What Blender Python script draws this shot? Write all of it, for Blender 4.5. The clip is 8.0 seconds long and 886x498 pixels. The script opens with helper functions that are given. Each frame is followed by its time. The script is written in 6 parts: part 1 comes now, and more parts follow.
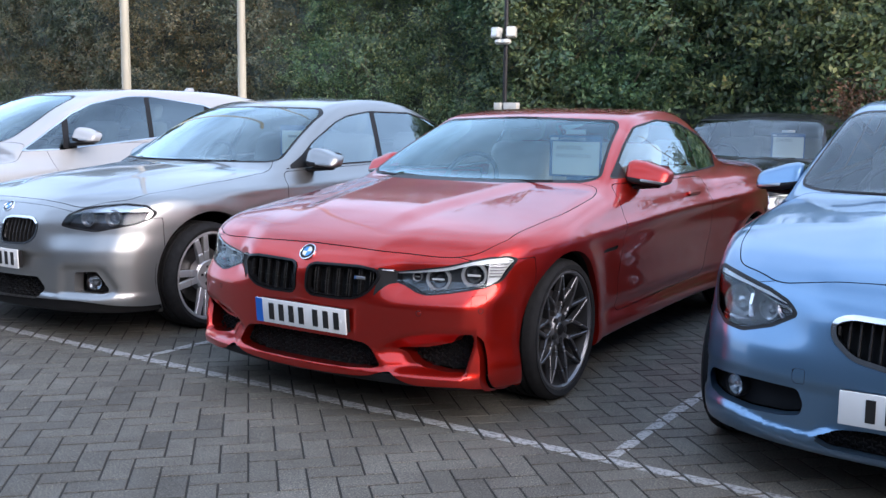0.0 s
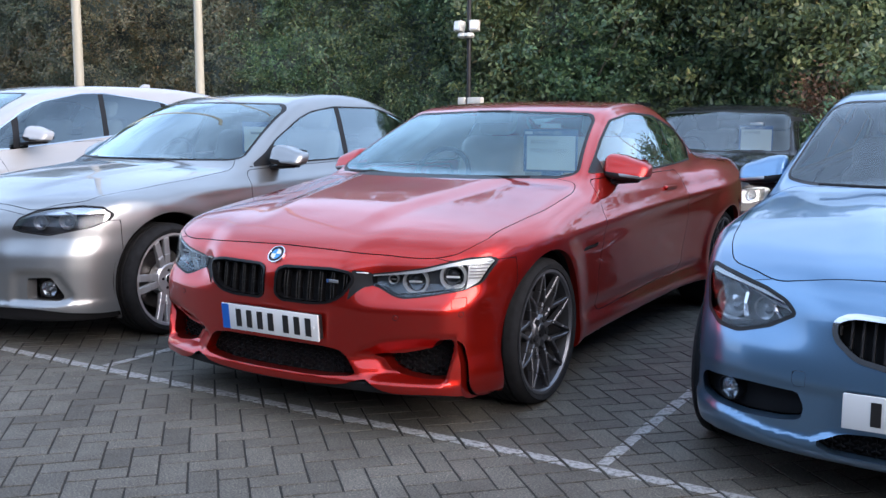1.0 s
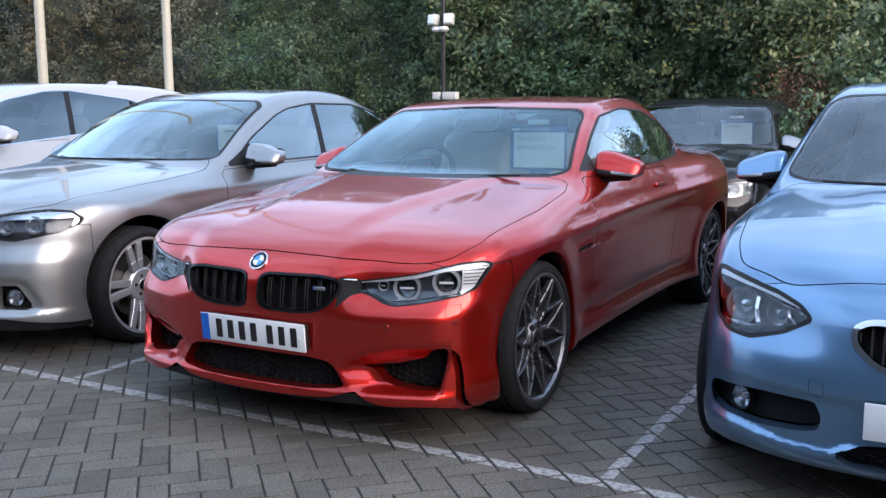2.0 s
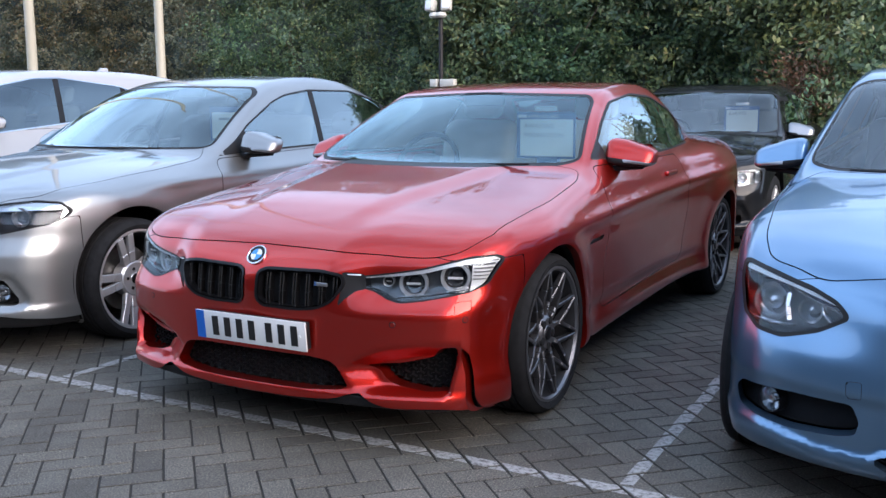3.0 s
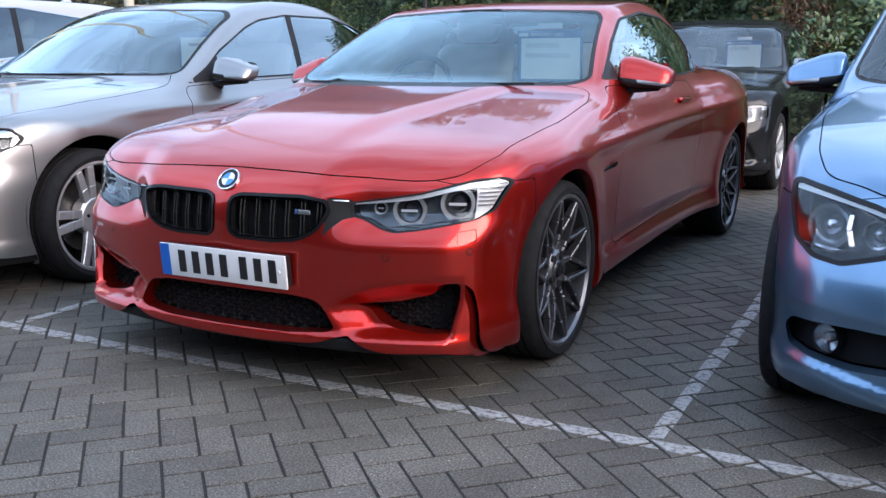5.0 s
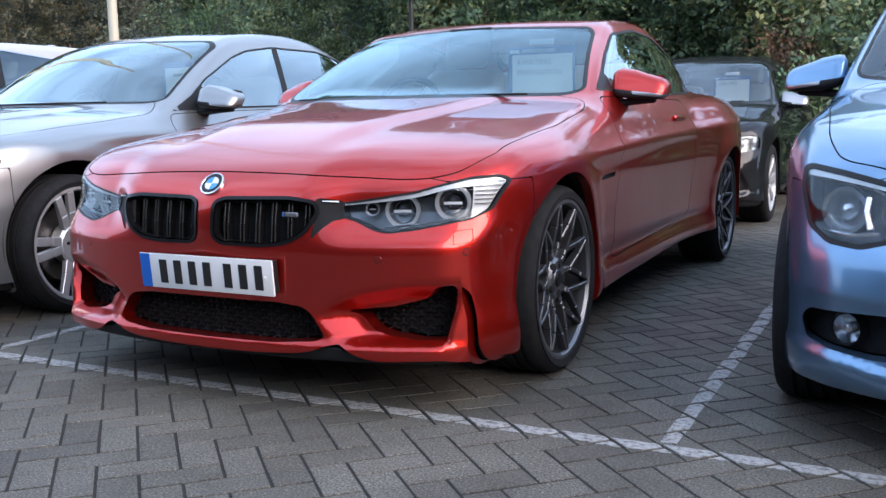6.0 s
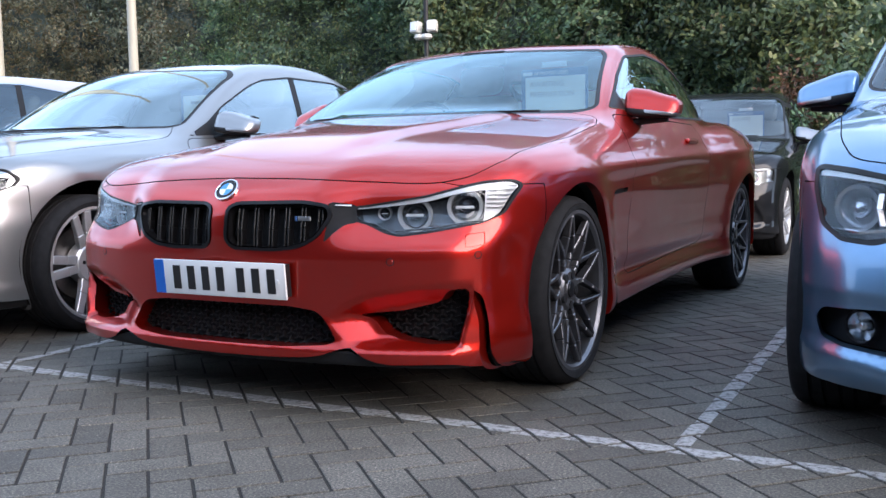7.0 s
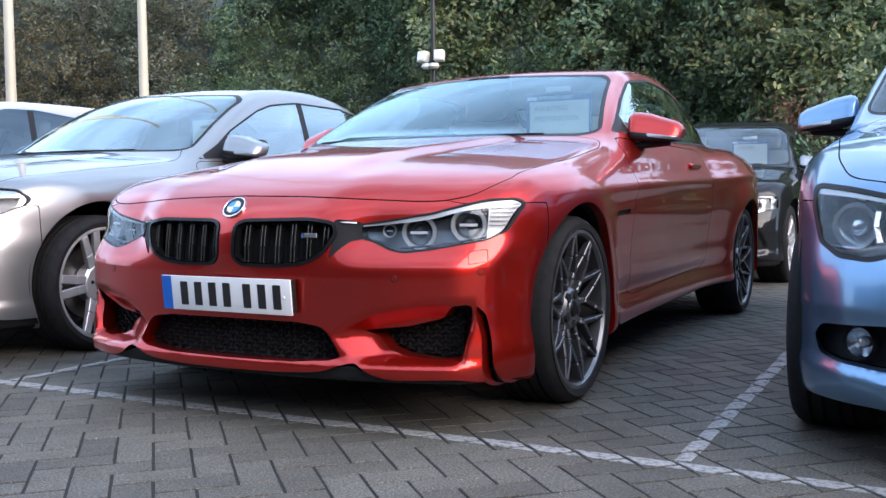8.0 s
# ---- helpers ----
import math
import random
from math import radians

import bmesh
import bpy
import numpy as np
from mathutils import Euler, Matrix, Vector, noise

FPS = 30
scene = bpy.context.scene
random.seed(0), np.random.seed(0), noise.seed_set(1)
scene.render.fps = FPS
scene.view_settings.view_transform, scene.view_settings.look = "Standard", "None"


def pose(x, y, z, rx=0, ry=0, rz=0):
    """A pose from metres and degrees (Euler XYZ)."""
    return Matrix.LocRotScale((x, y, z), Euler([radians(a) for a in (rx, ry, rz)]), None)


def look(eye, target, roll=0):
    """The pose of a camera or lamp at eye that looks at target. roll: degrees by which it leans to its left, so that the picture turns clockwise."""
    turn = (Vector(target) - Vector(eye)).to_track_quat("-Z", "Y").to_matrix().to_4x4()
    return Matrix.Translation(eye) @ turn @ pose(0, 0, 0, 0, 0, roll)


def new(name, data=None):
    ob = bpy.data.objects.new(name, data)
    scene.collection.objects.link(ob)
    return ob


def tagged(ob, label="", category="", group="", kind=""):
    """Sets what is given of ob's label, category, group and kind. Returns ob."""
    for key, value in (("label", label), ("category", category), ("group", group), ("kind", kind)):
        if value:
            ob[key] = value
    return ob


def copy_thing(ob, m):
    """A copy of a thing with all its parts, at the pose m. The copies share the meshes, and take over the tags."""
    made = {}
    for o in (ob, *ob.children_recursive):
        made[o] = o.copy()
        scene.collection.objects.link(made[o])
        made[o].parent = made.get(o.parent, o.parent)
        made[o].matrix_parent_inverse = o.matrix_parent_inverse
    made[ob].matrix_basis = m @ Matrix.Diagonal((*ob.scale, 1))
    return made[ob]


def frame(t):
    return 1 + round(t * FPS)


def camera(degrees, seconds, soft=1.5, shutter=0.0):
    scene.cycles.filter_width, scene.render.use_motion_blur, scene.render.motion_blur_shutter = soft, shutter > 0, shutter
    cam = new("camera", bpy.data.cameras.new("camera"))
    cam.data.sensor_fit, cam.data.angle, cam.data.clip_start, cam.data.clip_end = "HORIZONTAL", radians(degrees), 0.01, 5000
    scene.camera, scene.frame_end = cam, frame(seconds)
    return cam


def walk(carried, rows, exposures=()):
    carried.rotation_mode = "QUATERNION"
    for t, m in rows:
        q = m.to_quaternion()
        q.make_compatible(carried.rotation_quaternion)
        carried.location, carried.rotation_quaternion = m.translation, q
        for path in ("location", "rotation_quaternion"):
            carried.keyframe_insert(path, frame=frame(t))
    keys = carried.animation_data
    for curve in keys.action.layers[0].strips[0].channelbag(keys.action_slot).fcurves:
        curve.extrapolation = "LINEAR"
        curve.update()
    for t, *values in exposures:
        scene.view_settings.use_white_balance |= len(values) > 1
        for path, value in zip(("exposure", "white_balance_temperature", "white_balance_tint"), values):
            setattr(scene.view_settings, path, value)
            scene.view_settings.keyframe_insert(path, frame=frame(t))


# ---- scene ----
cam = camera(50.0, 8.0)
PATH = [
    (0, (2.776, -3.056, 1.249), (1.682, -1.402, 0.991), 0.7),
    (0.5, (2.705, -3.001, 1.239), (1.646, -1.325, 0.978), 0.5),
    (1, (2.614, -2.932, 1.242), (1.591, -1.234, 0.976), 0.2),
    (1.5, (2.524, -2.871, 1.258), (1.536, -1.153, 0.987), -0.1),
    (3, (2.307, -2.674, 1.247), (1.352, -0.943, 0.945), -0.3),
    (3.5, (2.234, -2.574, 1.236), (1.282, -0.848, 0.901), -0.1),
    (4, (2.162, -2.487, 1.208), (1.232, -0.764, 0.804), 0.4),
    (4.5, (2.107, -2.415, 1.16), (1.185, -0.691, 0.738), 0.3),
    (6, (1.978, -2.251, 0.886), (1.081, -0.485, 0.611), -1.0),
    (6.5, (1.978, -2.251, 0.802), (1.062, -0.486, 0.586), -0.5),
    (7, (1.994, -2.266, 0.755), (1.065, -0.504, 0.582), -0.9),
    (7.5, (2.009, -2.279, 0.728), (1.07, -0.518, 0.589), -0.9),
    (8, (2.021, -2.3, 0.718), (1.078, -0.539, 0.609), -0.6),
]
walk(cam, [(t, look(eye, target, roll)) for t, eye, target, roll in PATH], [(0, 0.20, 6000, 18), (3, 0.20, 6000, 18), (4.5, 0.28, 6000, 18), (6, 0.32, 6000, 18), (8, 0.42, 6000, 18)])

# ---------------------------------------------------------------- light
SUN_UP, SUN_ROUND = radians(21), radians(105)
world = bpy.data.worlds.new("sky")
scene.world = world
world.use_nodes = True
wn, wl = world.node_tree.nodes, world.node_tree.links
sky = wn.new("ShaderNodeTexSky")
sky.sky_type, sky.sun_disc = "NISHITA", False
sky.sun_elevation, sky.sun_rotation = SUN_UP, SUN_ROUND
sky.air_density, sky.dust_density, sky.ozone_density = 1.0, 1.5, 1.0
# broken cloud all over the sky
wc = wn.new("ShaderNodeTexCoord")
flat = wn.new("ShaderNodeMapping")
flat.inputs["Scale"].default_value = (1.0, 1.0, 1.6)
clouds = wn.new("ShaderNodeTexNoise")
clouds.inputs["Scale"].default_value = 2.6
clouds.inputs["Detail"].default_value = 7
clouds.inputs["Roughness"].default_value = 0.58
cover = wn.new("ShaderNodeValToRGB")
cover.color_ramp.elements[0].position, cover.color_ramp.elements[1].position = 0.22, 0.68
white = wn.new("ShaderNodeRGB")
white.outputs[0].default_value = (7.9, 10.4, 13.2, 1)
blend = wn.new("ShaderNodeMixRGB")
wl.new(wc.outputs["Generated"], flat.inputs[0])
wl.new(flat.outputs[0], clouds.inputs["Vector"])
wl.new(clouds.outputs["Fac"], cover.inputs[0])
wl.new(cover.outputs[0], blend.inputs[0])
wl.new(sky.outputs[0], blend.inputs[1])
wl.new(white.outputs[0], blend.inputs[2])
wl.new(blend.outputs[0], wn["Background"].inputs[0])
wn["Background"].inputs[1].default_value = 0.18

sun = new("sun", bpy.data.lights.new("sun", "SUN"))
sun.data.energy, sun.data.angle, sun.data.color = 4.6, radians(62), (1.0, 0.85, 0.68)
sun.matrix_world = look((math.sin(SUN_ROUND) * 30, math.cos(SUN_ROUND) * 30, 30 * math.tan(SUN_UP)), (0, 0, 0))

# ---------------------------------------------------------------- materials
def material(name):
    m = bpy.data.materials.new(name)
    m.use_nodes = True
    return m, m.node_tree.nodes, m.node_tree.links, m.node_tree.nodes["Principled BSDF"]


def noise_of(n, l, scale, detail=4, rough=0.55, coord="Object"):
    tc, t = n.new("ShaderNodeTexCoord"), n.new("ShaderNodeTexNoise")
    t.inputs["Scale"].default_value, t.inputs["Detail"].default_value, t.inputs["Roughness"].default_value = scale, detail, rough
    l.new(tc.outputs[coord], t.inputs["Vector"])
    return t.outputs["Fac"]


def ramp(n, l, fac, stops):
    r = n.new("ShaderNodeValToRGB")
    e = r.color_ramp.elements
    while len(e) < len(stops):
        e.new(0.5)
    for s, (p, c) in zip(e, stops):
        s.position, s.color = p, (*c, 1)
    l.new(fac, r.inputs[0])
    return r.outputs[0]


def bump(n, l, b, height, strength, dist):
    k = n.new("ShaderNodeBump")
    k.inputs["Strength"].default_value, k.inputs["Distance"].default_value = strength, dist
    l.new(height, k.inputs["Height"])
    l.new(k.outputs[0], b.inputs["Normal"])


def plain(name, colour, rough=0.5, metal=0.0, vary=0.15, scale=8.0, rel=0.0):
    m, n, l, b = material(name)
    c = np.array(colour)
    f = noise_of(n, l, scale)
    l.new(ramp(n, l, f, ((0.3, c * (1 - vary)), (0.7, np.minimum(c * (1 + vary), 1)))), b.inputs["Base Color"])
    b.inputs["Roughness"].default_value, b.inputs["Metallic"].default_value = rough, metal
    if rel:
        bump(n, l, b, noise_of(n, l, scale * 12), rel, 0.002)
    return m


def paint(name, colour, metal=0.5, rough=0.35, coat=1.0, flake=0.018):
    """Car paint: a metallic coat with fine flake under clear lacquer, with a trace of road film."""
    m, n, l, b = material(name)
    c = np.array(colour)
    l.new(ramp(n, l, noise_of(n, l, 700, 1), ((0.25, c * (1 - 3 * flake)), (0.75, np.minimum(c * (1 + 3 * flake), 1)))), b.inputs["Base Color"])
    b.inputs["Metallic"].default_value = metal
    l.new(ramp(n, l, noise_of(n, l, 3, 5), ((0.3, (rough * 0.92,) * 3), (0.75, (rough * 1.12,) * 3))), b.inputs["Roughness"])
    b.inputs["Coat Weight"].default_value = coat
    l.new(ramp(n, l, noise_of(n, l, 5, 6), ((0.35, (0.008,) * 3), (0.8, (0.025,) * 3))), b.inputs["Coat Roughness"])
    b.inputs["Coat IOR"].default_value = 1.5
    return m


def clear_glass(name, tint, rough=0.0, panes=3.0, shine=(0.88, 0.96, 1.0)):
    m, n, l, b = material(name)
    n.remove(b)
    t, g, f, mix = n.new("ShaderNodeBsdfTransparent"), n.new("ShaderNodeBsdfGlossy"), n.new("ShaderNodeFresnel"), n.new("ShaderNodeMixShader")
    t.inputs[0].default_value = (*tint, 1)
    g.inputs["Roughness"].default_value = rough
    g.inputs["Color"].default_value = (*shine, 1)
    f.inputs[0].default_value = 1.52
    gain = n.new("ShaderNodeMath")
    gain.operation, gain.use_clamp = "MULTIPLY", True
    gain.inputs[1].default_value = panes
    l.new(f.outputs[0], gain.inputs[0])
    l.new(gain.outputs[0], mix.inputs[0])
    l.new(t.outputs[0], mix.inputs[1])
    l.new(g.outputs[0], mix.inputs[2])
    l.new(mix.outputs[0], n["Material Output"].inputs[0])
    return m


RED_PAINT = paint("red_paint", (0.46, 0.0150, 0.0065), 0.9, 0.33)
SILVER_PAINT = paint("silver_paint", (0.285, 0.292, 0.295), 0.85, 0.36)
BLUE_PAINT = paint("blue_paint", (0.135, 0.245, 0.385), 0.82, 0.30)
BLACK_PAINT = paint("black_paint", (0.004, 0.004, 0.005), 0.0, 0.5, coat=0.7, flake=0.02)
BLACK_PAINT.node_tree.nodes["Principled BSDF"].inputs["Specular IOR Level"].default_value = 0.1
WHITE_PAINT = paint("white_paint", (0.36, 0.36, 0.365), 0.0, 0.4, flake=0.005)
NAVY_PAINT = paint("navy_paint", (0.01, 0.013, 0.03), 0.2, 0.4)
SCREEN = clear_glass("windscreen_glass", (0.74, 0.86, 0.88), 0.0, 1.45, (0.60, 0.79, 0.86))
SILVER_SCREEN = clear_glass("reflective_windscreen_glass", (0.74, 0.86, 0.88), 0.0, 2.2, (0.80, 0.95, 1.0))
LIGHT_SIDE = clear_glass("light_side_glass", (0.70, 0.80, 0.81), 0.0, 2.2, (0.82, 0.95, 1.0))
CLEAR_SIDE = clear_glass("side_glass", (0.76, 0.86, 0.87), 0.0, 4.5, (0.82, 0.95, 1.0))
DARK_SCREEN = clear_glass("dark_windscreen_glass", (0.74, 0.80, 0.82), 0.0, 1.35)
TINTED = clear_glass("tinted_glass", (0.45, 0.54, 0.57), 0.0, 3.8, (0.82, 0.95, 1.0))
LENS = clear_glass("lens_glass", (0.96, 0.97, 0.98), 0.0, 0.8)
RUBBER = plain("tyre_rubber", (0.012, 0.012, 0.013), 0.85, 0, 0.3, 30, 0.3)
TRIM = plain("black_plastic", (0.011, 0.011, 0.012), 0.45, 0, 0.2, 40, 0.1)
GLOSS_BLACK = plain("gloss_black", (0.007, 0.007, 0.008), 0.28, 0, 0.1)
MESH_BLACK = plain("mesh_black", (0.010, 0.010, 0.011), 0.6)
SLAT_BLACK = plain("grille_slat_black", (0.006, 0.006, 0.007), 0.33)
SATIN = plain("satin_metal", (0.35, 0.35, 0.36), 0.35, 0.9, 0.05)
CAVITY = plain("dark_cavity", (0.012, 0.012, 0.013), 0.9)
CHROME = plain("chrome", (0.75, 0.75, 0.76), 0.08, 1.0, 0.03)
ALLOY = plain("silver_alloy", (0.50, 0.50, 0.51), 0.35, 0.6, 0.06, 20)
DARK_ALLOY = plain("dark_alloy", (0.11, 0.11, 0.118), 0.32, 0.8, 0.1, 20)
LIP_ALLOY = plain("wheel_lip_alloy", (0.17, 0.17, 0.18), 0.35, 0.8, 0.05, 40)
DISC = plain("brake_disc", (0.16, 0.155, 0.15), 0.4, 0.9, 0.2, 25)
REFLECTOR = plain("lamp_reflector", (0.55, 0.57, 0.6), 0.12, 0.9, 0.15, 9)
LAMP_WHITE = plain("lamp_white", (0.85, 0.86, 0.86), 0.25, 0, 0.03)
LAMP_PALE = plain("lamp_pale_ring", (0.50, 0.51, 0.52), 0.25, 0.2, 0.05)
LAMP_STEEL = plain("lamp_steel", (0.13, 0.135, 0.14), 0.22, 0.6, 0.5, 30)
LAMP_GREY = plain("lamp_grey", (0.46, 0.47, 0.48), 0.25, 0.6, 0.25, 14)
# near black: the shade inside the wheel is put into the barrel's colour
BARREL = plain("wheel_barrel", (0.022, 0.022, 0.024), 0.6, 0.2, 0.2)
LAMP_DARK = plain("lamp_dark", (0.035, 0.035, 0.04), 0.2, 0.3, 0.2)
LEATHER = plain("cream_leather", (0.55, 0.51, 0.44), 0.5, 0, 0.08, 14, 0.2)
GREY_CLOTH = plain("grey_cabin_cloth", (0.24, 0.235, 0.22), 0.8, 0, 0.1, 10, 0.2)
DARK_TRIM = plain("dark_cabin_trim", (0.03, 0.03, 0.032), 0.8, 0, 0.1, 3)
PLATE_WHITE = plain("plate_white", (0.64, 0.65, 0.65), 0.3, 0, 0.02)
PLATE_BLUE = plain("plate_blue", (0.01, 0.10, 0.42), 0.3, 0, 0.05)
INK = plain("black_ink", (0.012, 0.012, 0.013), 0.4, 0, 0.1)
PAPER = plain("cream_paper", (0.80, 0.80, 0.72), 0.7, 0, 0.03)
HEADER_BLUE = plain("sign_blue", (0.04, 0.10, 0.25), 0.5, 0, 0.05)
BADGE_BLUE = plain("badge_blue", (0.05, 0.25, 0.62), 0.2, 0, 0.05)
for dull in (RUBBER, TRIM, CAVITY, MESH_BLACK, GLOSS_BLACK):
    dull.node_tree.nodes["Principled BSDF"].inputs["Specular IOR Level"].default_value = 0.22

# ---------------------------------------------------------------- tools
def curve(*pts):
    """A smooth function through (a, b) pairs, flat outside them."""
    p = np.array(pts, float)
    a, b = p[:, 0], p[:, 1]
    h, s = np.diff(a), np.diff(b) / np.diff(a)
    m = np.concatenate(([s[0]], (s[:-1] * h[1:] + s[1:] * h[:-1]) / (h[1:] + h[:-1]), [s[-1]]))
    m[1:-1][s[:-1] * s[1:] <= 0] = 0
    for i in range(len(s)):
        lim = 3 * abs(s[i])
        m[i], m[i + 1] = np.clip(m[i], -lim, lim), np.clip(m[i + 1], -lim, lim)
    t = np.linspace(0, 1, 40, endpoint=False)
    A = np.concatenate([a[i] + h[i] * t for i in range(len(h))] + [a[-1:]])
    B = np.concatenate([b[i] * (1 + 2 * t) * (1 - t) ** 2 + h[i] * m[i] * t * (1 - t) ** 2 + b[i + 1] * t * t * (3 - 2 * t)
                        + h[i] * m[i + 1] * t * t * (t - 1) for i in range(len(h))] + [b[-1:]])
    return lambda v: np.interp(v, A, B)


def smax(a, b, k):
    h = np.maximum(k - np.abs(a - b), 0) / k
    return np.maximum(a, b) + h * h * k * 0.25


def smin(a, b, k):
    return -smax(-a, -b, k)


def step(a, b, v):
    t = np.clip((v - a) / (b - a), 0, 1)
    return t * t * (3 - 2 * t)


def rounded(pts, r=0.02, n=6):
    """A closed outline with its corners rounded; a point may carry its own radius."""
    P = [np.array(p[:2], float) for p in pts]
    out = []
    for i, p in enumerate(P):
        rad = pts[i][2] if len(pts[i]) > 2 else r
        a, b = P[i - 1] - p, P[(i + 1) % len(P)] - p
        la, lb = np.linalg.norm(a), np.linalg.norm(b)
        d = min(rad, la * 0.48, lb * 0.48)
        q0, q1 = p + a / la * d, p + b / lb * d
        for k in range(n + 1):
            t = k / n
            out.append((1 - t) ** 2 * q0 + 2 * t * (1 - t) * p + t * t * q1)
    return np.array(out)


def inside(poly, u, v):
    """Signed distance to a closed outline: below zero inside it."""
    shape = np.shape(u)
    u, v = np.ravel(u), np.ravel(v)
    best, odd = np.full(u.shape, 1e9), np.zeros(u.shape, bool)
    lo, hi = poly.min(0) - 0.12, poly.max(0) + 0.12
    near = (u > lo[0]) & (u < hi[0]) & (v > lo[1]) & (v < hi[1])
    uu, vv = u[near], v[near]
    bb, oo = np.full(uu.shape, 1e9), np.zeros(uu.shape, bool)
    for (ax, ay), (bx, by) in zip(poly, np.roll(poly, -1, 0)):
        ex, ey = bx - ax, by - ay
        l2 = ex * ex + ey * ey
        if l2 < 1e-12:
            continue
        t = np.clip(((uu - ax) * ex + (vv - ay) * ey) / l2, 0, 1)
        bb = np.minimum(bb, np.hypot(uu - ax - t * ex, vv - ay - t * ey))
        cross = (ay > vv) != (by > vv)
        oo ^= cross & (uu < ex * (vv - ay) / (ey if abs(ey) > 1e-12 else 1e-12) + ax)
    best[near], odd[near] = bb, oo
    best[~near] = 0.12
    return np.where(odd, -best, best).reshape(shape)


class Skin:
    """A triangle mesh with smooth normals, which can be cut along level lines."""

    def __init__(self, V, N, T):
        self.V, self.N, self.T = V, N, T

    def tidy(self):
        used, inv = np.unique(self.T, return_inverse=True)
        return Skin(self.V[used], self.N[used], inv.reshape(-1, 3))

    def keep(self, mask):
        return Skin(self.V, self.N, self.T[mask]).tidy()

    def mid(self):
        return self.V[self.T].mean(1)

    def moved(self, offset):
        """Pushed along the normals."""
        return Skin(self.V + self.N * offset, self.N, self.T)

    def split(self, phi):
        """Cuts along phi = 0: the part where phi is below zero, and the rest."""
        V, N, T = self.V, self.N, self.T
        d = phi(V[:, 0], V[:, 1], V[:, 2])
        d = np.where(np.abs(d) < 1e-6, 1e-6, d)
        neg = d < 0
        c = neg[T].sum(1)
        full, none = T[c == 3], T[c == 0]
        mixed = T[(c == 1) | (c == 2)]
        if not len(mixed):
            return Skin(V, N, full).tidy() if len(full) else None, Skin(V, N, none).tidy() if len(none) else None
        lone = neg[mixed] == (neg[mixed].sum(1) == 1)[:, None]
        first = lone.argmax(1)
        rows = np.arange(len(mixed))
        a, b, e = mixed[rows, first], mixed[rows, (first + 1) % 3], mixed[rows, (first + 2) % 3]
        pairs = np.sort(np.concatenate([np.stack([a, b], 1), np.stack([a, e], 1)]), 1)
        uniq, inv = np.unique(pairs, axis=0, return_inverse=True)
        inv = np.ravel(inv)
        p, q = uniq[:, 0], uniq[:, 1]
        lo, hi, dl, dh = np.zeros(len(p)), np.ones(len(p)), d[p].copy(), d[q].copy()
        for _ in range(4):
            t = lo + (hi - lo) * dl / (dl - dh)
            X = V[p] + (V[q] - V[p]) * t[:, None]
            dm = phi(X[:, 0], X[:, 1], X[:, 2])
            same = (dm < 0) == (dl < 0)
            lo, dl = np.where(same, t, lo), np.where(same, dm, dl)
            hi, dh = np.where(same, hi, t), np.where(same, dh, dm)
            dl, dh = np.where(np.abs(dl) < 1e-9, 1e-9 * np.sign(dl + 1e-30), dl), np.where(np.abs(dh) < 1e-9, 1e-9 * np.sign(dh + 1e-30), dh)
        X = V[p] + (V[q] - V[p]) * t[:, None]
        M = N[p] + (N[q] - N[p]) * t[:, None]
        M /= np.linalg.norm(M, axis=1)[:, None] + 1e-12
        n0, k = len(V), len(a)
        ab, ae = n0 + inv[:k], n0 + inv[k:]
        V2, N2 = np.concatenate([V, X]), np.concatenate([N, M])
        tip = np.stack([a, ab, ae], 1)
        base = np.concatenate([np.stack([ab, b, e], 1), np.stack([ab, e, ae], 1)])
        isneg = neg[a]
        base_neg = np.concatenate([~isneg, ~isneg])
        A = np.concatenate([full, tip[isneg], base[base_neg]])
        B = np.concatenate([none, tip[~isneg], base[~base_neg]])
        return (Skin(V2, N2, A).tidy() if len(A) else None), (Skin(V2, N2, B).tidy() if len(B) else None)

    def rim(self, phi, depth, tol=0.002):
        """A strip that runs inwards from the cut edge along phi = 0."""
        T = self.T
        E = np.concatenate([T[:, [0, 1]], T[:, [1, 2]], T[:, [2, 0]]])
        S = np.sort(E, 1)
        _, idx, cnt = np.unique(S, axis=0, return_index=True, return_counts=True)
        E = E[idx[cnt == 1]]
        on = np.abs(phi(self.V[:, 0], self.V[:, 1], self.V[:, 2])) < tol
        E = E[on[E].all(1)]
        if not len(E):
            return None
        A, B = self.V[E[:, 0]], self.V[E[:, 1]]
        d = np.asarray(depth, float)
        if d.ndim == 0:
            dA, dB = -self.N[E[:, 0]] * d, -self.N[E[:, 1]] * d
        else:
            dA = dB = np.broadcast_to(d, A.shape)
        n = len(E)
        V = np.concatenate([A, B, B + dB, A + dA])
        F = np.cross(B - A, dA)
        F /= np.linalg.norm(F, axis=1)[:, None] + 1e-12
        r = np.arange(n)
        T2 = np.concatenate([np.stack([r + n, r, r + 2 * n], 1), np.stack([r + 2 * n, r, r + 3 * n], 1)])
        return Skin(V, np.concatenate([-F] * 4), T2)


def joined(*skins):
    skins = [s for s in skins if s is not None]
    off = np.cumsum([0] + [len(s.V) for s in skins])
    return Skin(np.concatenate([s.V for s in skins]), np.concatenate([s.N for s in skins]),
                np.concatenate([s.T + o for s, o in zip(skins, off)]))


def gradient(f, V, e=1e-3):
    g = np.empty_like(V)
    for i in range(3):
        d = np.zeros(3)
        d[i] = e
        a, b = V + d, V - d
        g[:, i] = (f(a[:, 0], a[:, 1], a[:, 2]) - f(b[:, 0], b[:, 1], b[:, 2])) / (2 * e)
    return g


